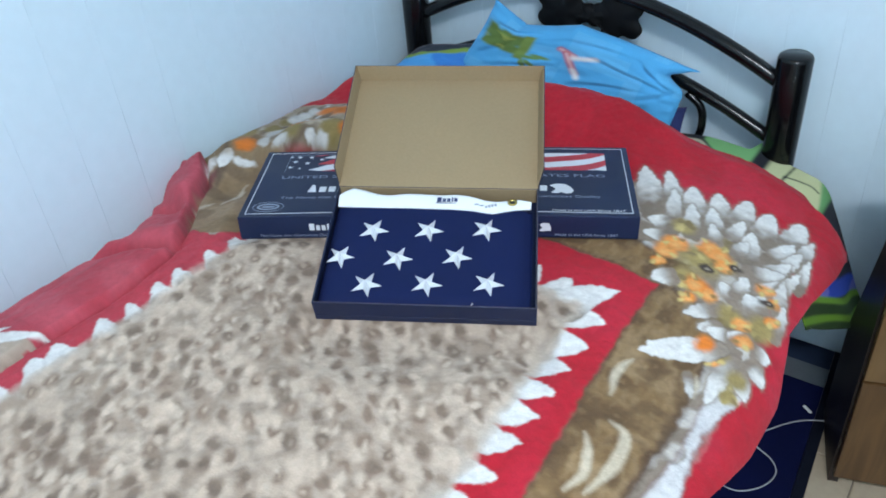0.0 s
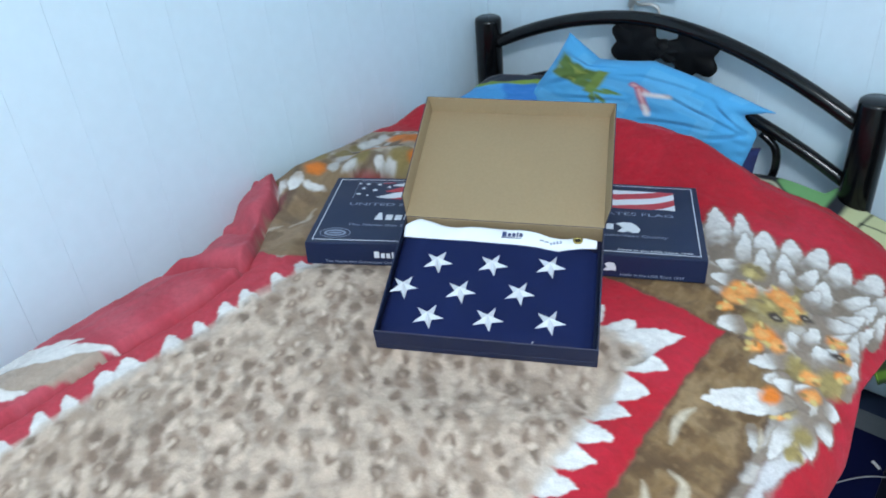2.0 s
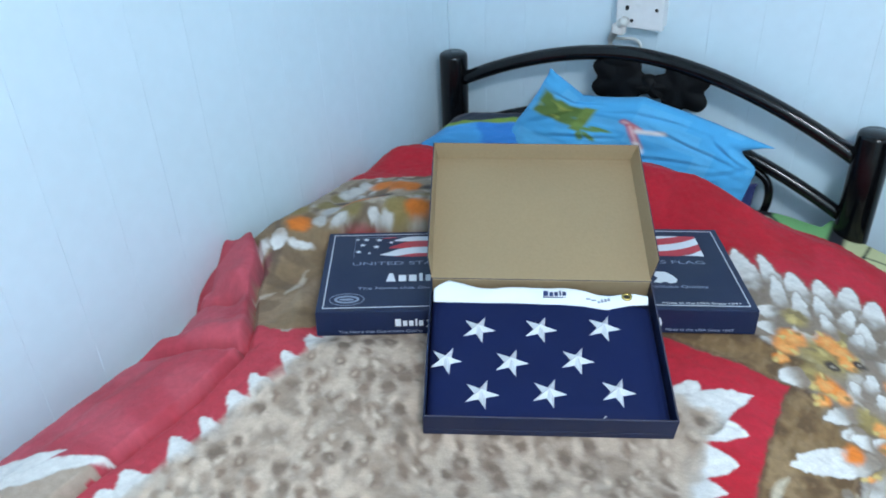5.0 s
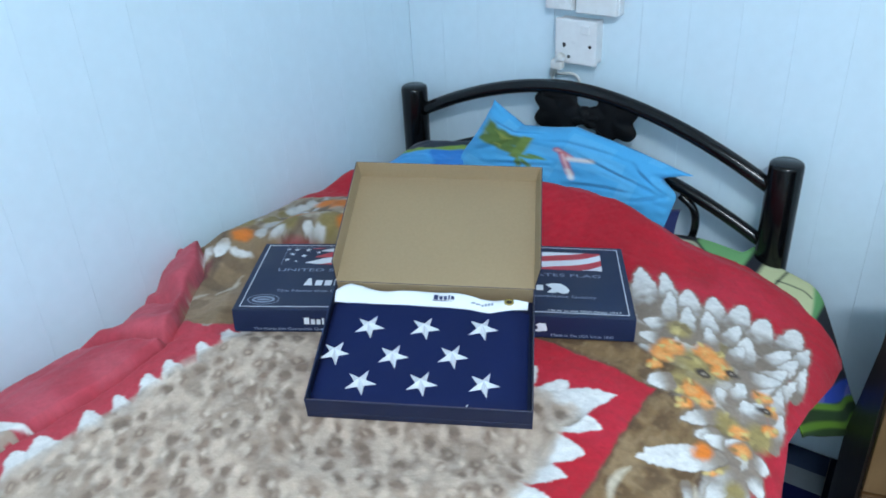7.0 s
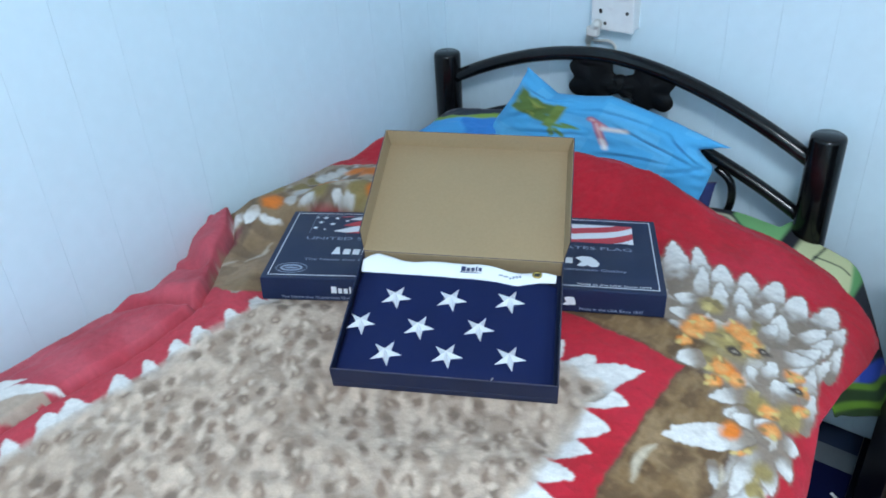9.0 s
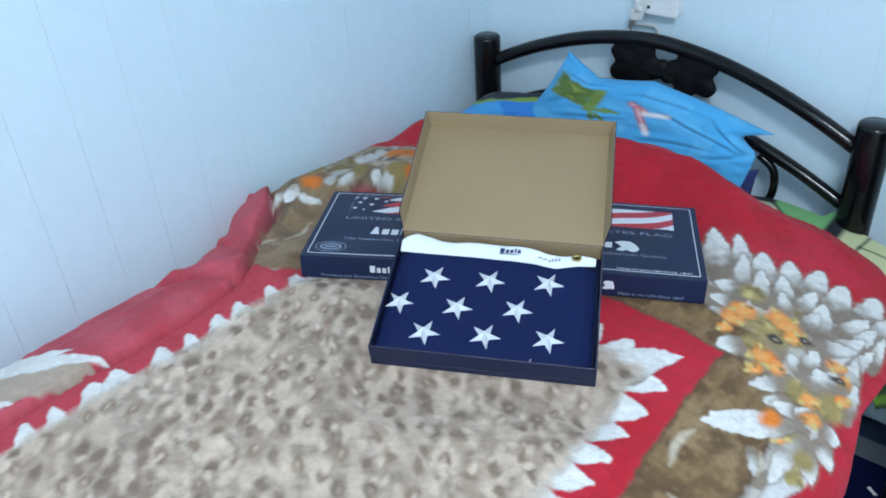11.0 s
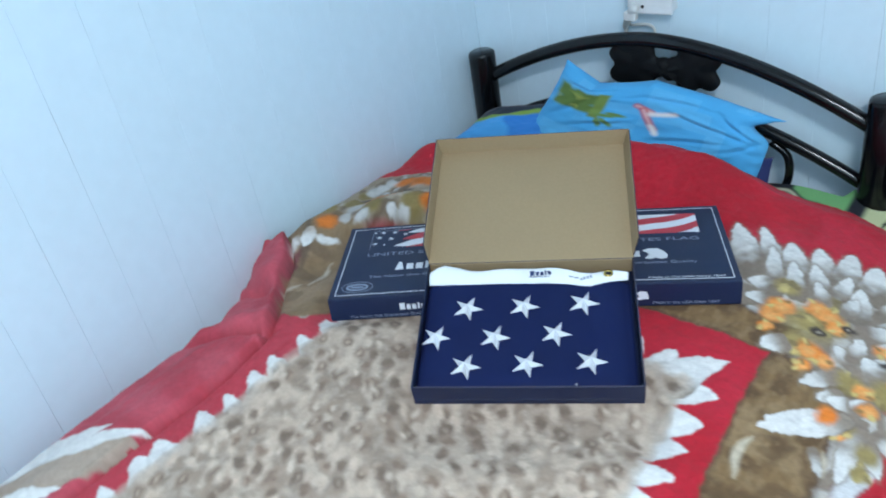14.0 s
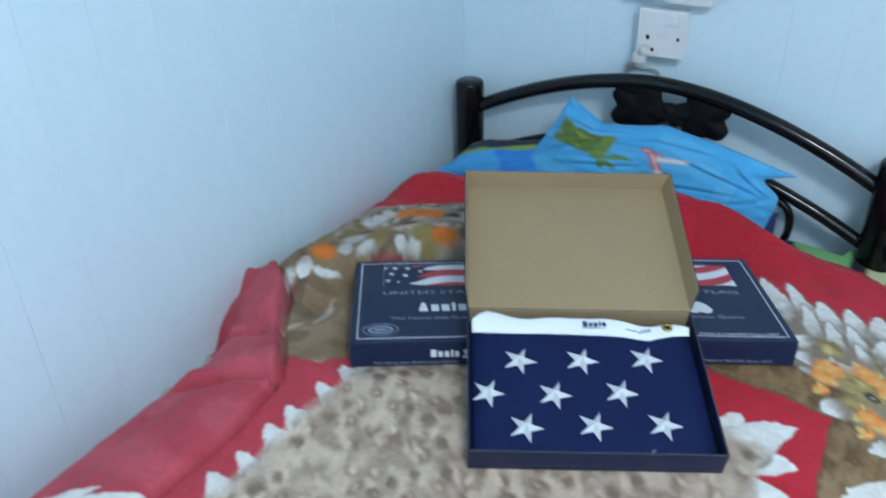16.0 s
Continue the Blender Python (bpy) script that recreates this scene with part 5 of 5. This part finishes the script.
for x0, x1, z0, lab in ((0.328, 0.391, 0.906, "narrow white switch box fixed to the wall"), (0.397, 0.487, 0.903, "white double switch box fixed to the wall")):
    sw = thing("wall_switch", lab, "switch", "wall switches", at=pose(0, 0, 0))
    part("back_box", rounded_plate(x0, x1, z0, z0 + 0.10, 0.024), PLASTIC, sw)
    part("face_plate", block(x0 + 0.001, x1 - 0.001, WY - 0.033, WY - 0.0245, z0 + 0.001, z0 + 0.099, 0.003), PLASTIC, sw)
    part("rocker", block(x0 + 0.018, x0 + 0.040, WY - 0.037, WY - 0.0328, z0 + 0.04, z0 + 0.07, 0.0015), PLASTIC, sw)

# ---- beside the bed ----
cab_at = pose(1.109, -0.291, 0, 0, 0, 17.5)
cabinet = thing("cabinet", "brown wooden cabinet with a dark tapered side panel", "cabinet", at=cab_at)
CW, CH = 0.42, 0.66
for u in (0.0, CW - 0.018):
    side = prism([(0.0, 0.0), (0.165, 0.0), (0.165, 0.25), (0.082, 0.50), (0.056, CH), (0.0, CH)], 0, 0.018)
    side.transform(Matrix(((0, 0, 1, u), (1, 0, 0, 0), (0, 1, 0, 0), (0, 0, 0, 1))))
    part("side_panel", side, WOOD_EDGE, cabinet, "near-black wooden side panel")
part("top", block(-0.006, CW + 0.006, -0.018, 0.058, CH + 0.0005, CH + 0.02, 0.003), WOOD_DARK, cabinet)
part("back", block(0.0185, CW - 0.0185, 0.030, 0.038, 0.036, CH), WOOD_EDGE, cabinet)
part("plinth", block(0.0185, CW - 0.0185, 0.012, 0.029, 0, 0.035), WOOD_DARK, cabinet)
lower = part("door", block(0.004, CW - 0.004, -0.016, -0.0005, 0.03, 0.272, 0.002), WOOD_DARK, cabinet)
upper = part("drawer", block(0.004, CW - 0.004, -0.016, -0.0005, 0.278, CH - 0.006, 0.002), WOOD_LIGHT, cabinet, "lighter tan wooden drawer front")
part("handle", tube([(CW / 2 - 0.04, -0.03, 0.25), (CW / 2 + 0.04, -0.03, 0.25)], 0.005, 10), BLACK, lower, smooth=True)
part("handle", tube([(CW / 2 - 0.04, -0.03, 0.45), (CW / 2 + 0.04, -0.03, 0.45)], 0.005, 10), BLACK, upper, smooth=True)

rug = thing("rug", "dark navy woven rug with a grey stripe on tiles", "rug", at=pose(0, 0, 0))
rug_edge = lambda y: 1.048 - 0.07 * (y + 0.157)
part("navy_field", prism([(0.55, -1.0), (rug_edge(-1.0), -1.0), (rug_edge(-0.063), -0.063), (0.55, -0.063)], 0.0, 0.008), RUG_NAVY, rug)
part("grey_stripe", prism([(0.55, -0.0625), (rug_edge(-0.0625), -0.0625), (rug_edge(-0.005), -0.005), (0.55, -0.005)], 0.0, 0.0085), RUG_GREY, rug)
part("slate_stripe", prism([(0.55, -0.0045), (rug_edge(-0.0045), -0.0045), (rug_edge(0.06), 0.06), (0.55, 0.06)], 0.0, 0.008), RUG_DARK, rug)
part("binding", prism([(rug_edge(-1.0) + 0.0005, -1.0), (rug_edge(-1.0) + 0.022, -1.0), (rug_edge(0.06) + 0.022, 0.06), (rug_edge(0.06) + 0.0005, 0.06)], 0.0, 0.009), RUG_BINDING, rug, "black bound edge")
cable_pts = [(1.105, -0.150, 0.012), (1.063, -0.160, 0.012), (1.017, -0.191, 0.012), (0.970, -0.254, 0.013), (0.962, -0.272, 0.014), (0.972, -0.290, 0.013), (1.009, -0.308, 0.012), (1.026, -0.337, 0.012), (1.015, -0.377, 0.012), (0.984, -0.409, 0.012), (0.953, -0.413, 0.012), (0.935, -0.392, 0.012), (0.93, -0.33, 0.012), (0.90, -0.25, 0.012)]
cable = tagged(part("charging_cable", tube(curve_points(cable_pts, 110), 0.0013, 8), CABLE, smooth=True), "thin pale charging cable looped on the navy rug", "cable")
tag_at = pose(1.030, -0.142, 0.009, 0, 0, -35)
scrap = tagged(part("paper_scrap", block(-0.011, 0.011, -0.0032, 0.0032, 0, 0.002, 0.0008), PLASTIC), "small white scrap lying on the navy rug", "scrap")
scrap.matrix_world = tag_at

# ---- wall panels and floor tiles ----
PITCH = 0.096
panel_bm = block(0, 0.010, 0.00012, PITCH - 0.00012, 0.0, H0, 0.0004, 1)
panel_mesh = bpy.data.meshes.new("wall_panel")
panel_bm.to_mesh(panel_mesh)
panel_bm.free()
panel_mesh.materials.append(WALL)


def panel(parent, m, width=1.0):
    ob = new("wall_panel", panel_mesh)
    ob.parent = parent
    ob.matrix_world = m @ Matrix.Diagonal((1, width, 1, 1))


for k in range(28):
    y = 0.001 - PITCH * (k + 1)
    if y > Y0:
        panel(wall_left, Matrix.Translation((X0 - 0.010, y, 0)))
panel(wall_left, Matrix.Translation((X0 - 0.010, 0.001, 0)), (Y1 - 0.001) / PITCH)
first = 0.909 - 9 * PITCH
panel(wall_back, Matrix.Translation((first, Y1, 0)) @ pose(0, 0, 0, 0, 0, 90), (first - X0 + 0.0) / PITCH)
for k in range(24):
    x = first + PITCH * (k + 1)
    if x < X1:
        panel(wall_back, Matrix.Translation((x, Y1, 0)) @ pose(0, 0, 0, 0, 0, 90))

TILE = 0.30
tile_bm = block(0.0012, TILE - 0.0012, 0.0012, TILE - 0.0012, -0.006, 0.0, 0.0012, 1)
tile_mesh = bpy.data.meshes.new("floor_tile")
tile_bm.to_mesh(tile_mesh)
tile_bm.free()
tile_mesh.materials.append(FLOOR)
for i in range(8):
    for j in range(9):
        ob = new("floor_tile", tile_mesh)
        ob.parent = floor
        ob.matrix_world = Matrix.Translation((X0 + TILE * i, Y1 - TILE * (j + 1), 0))
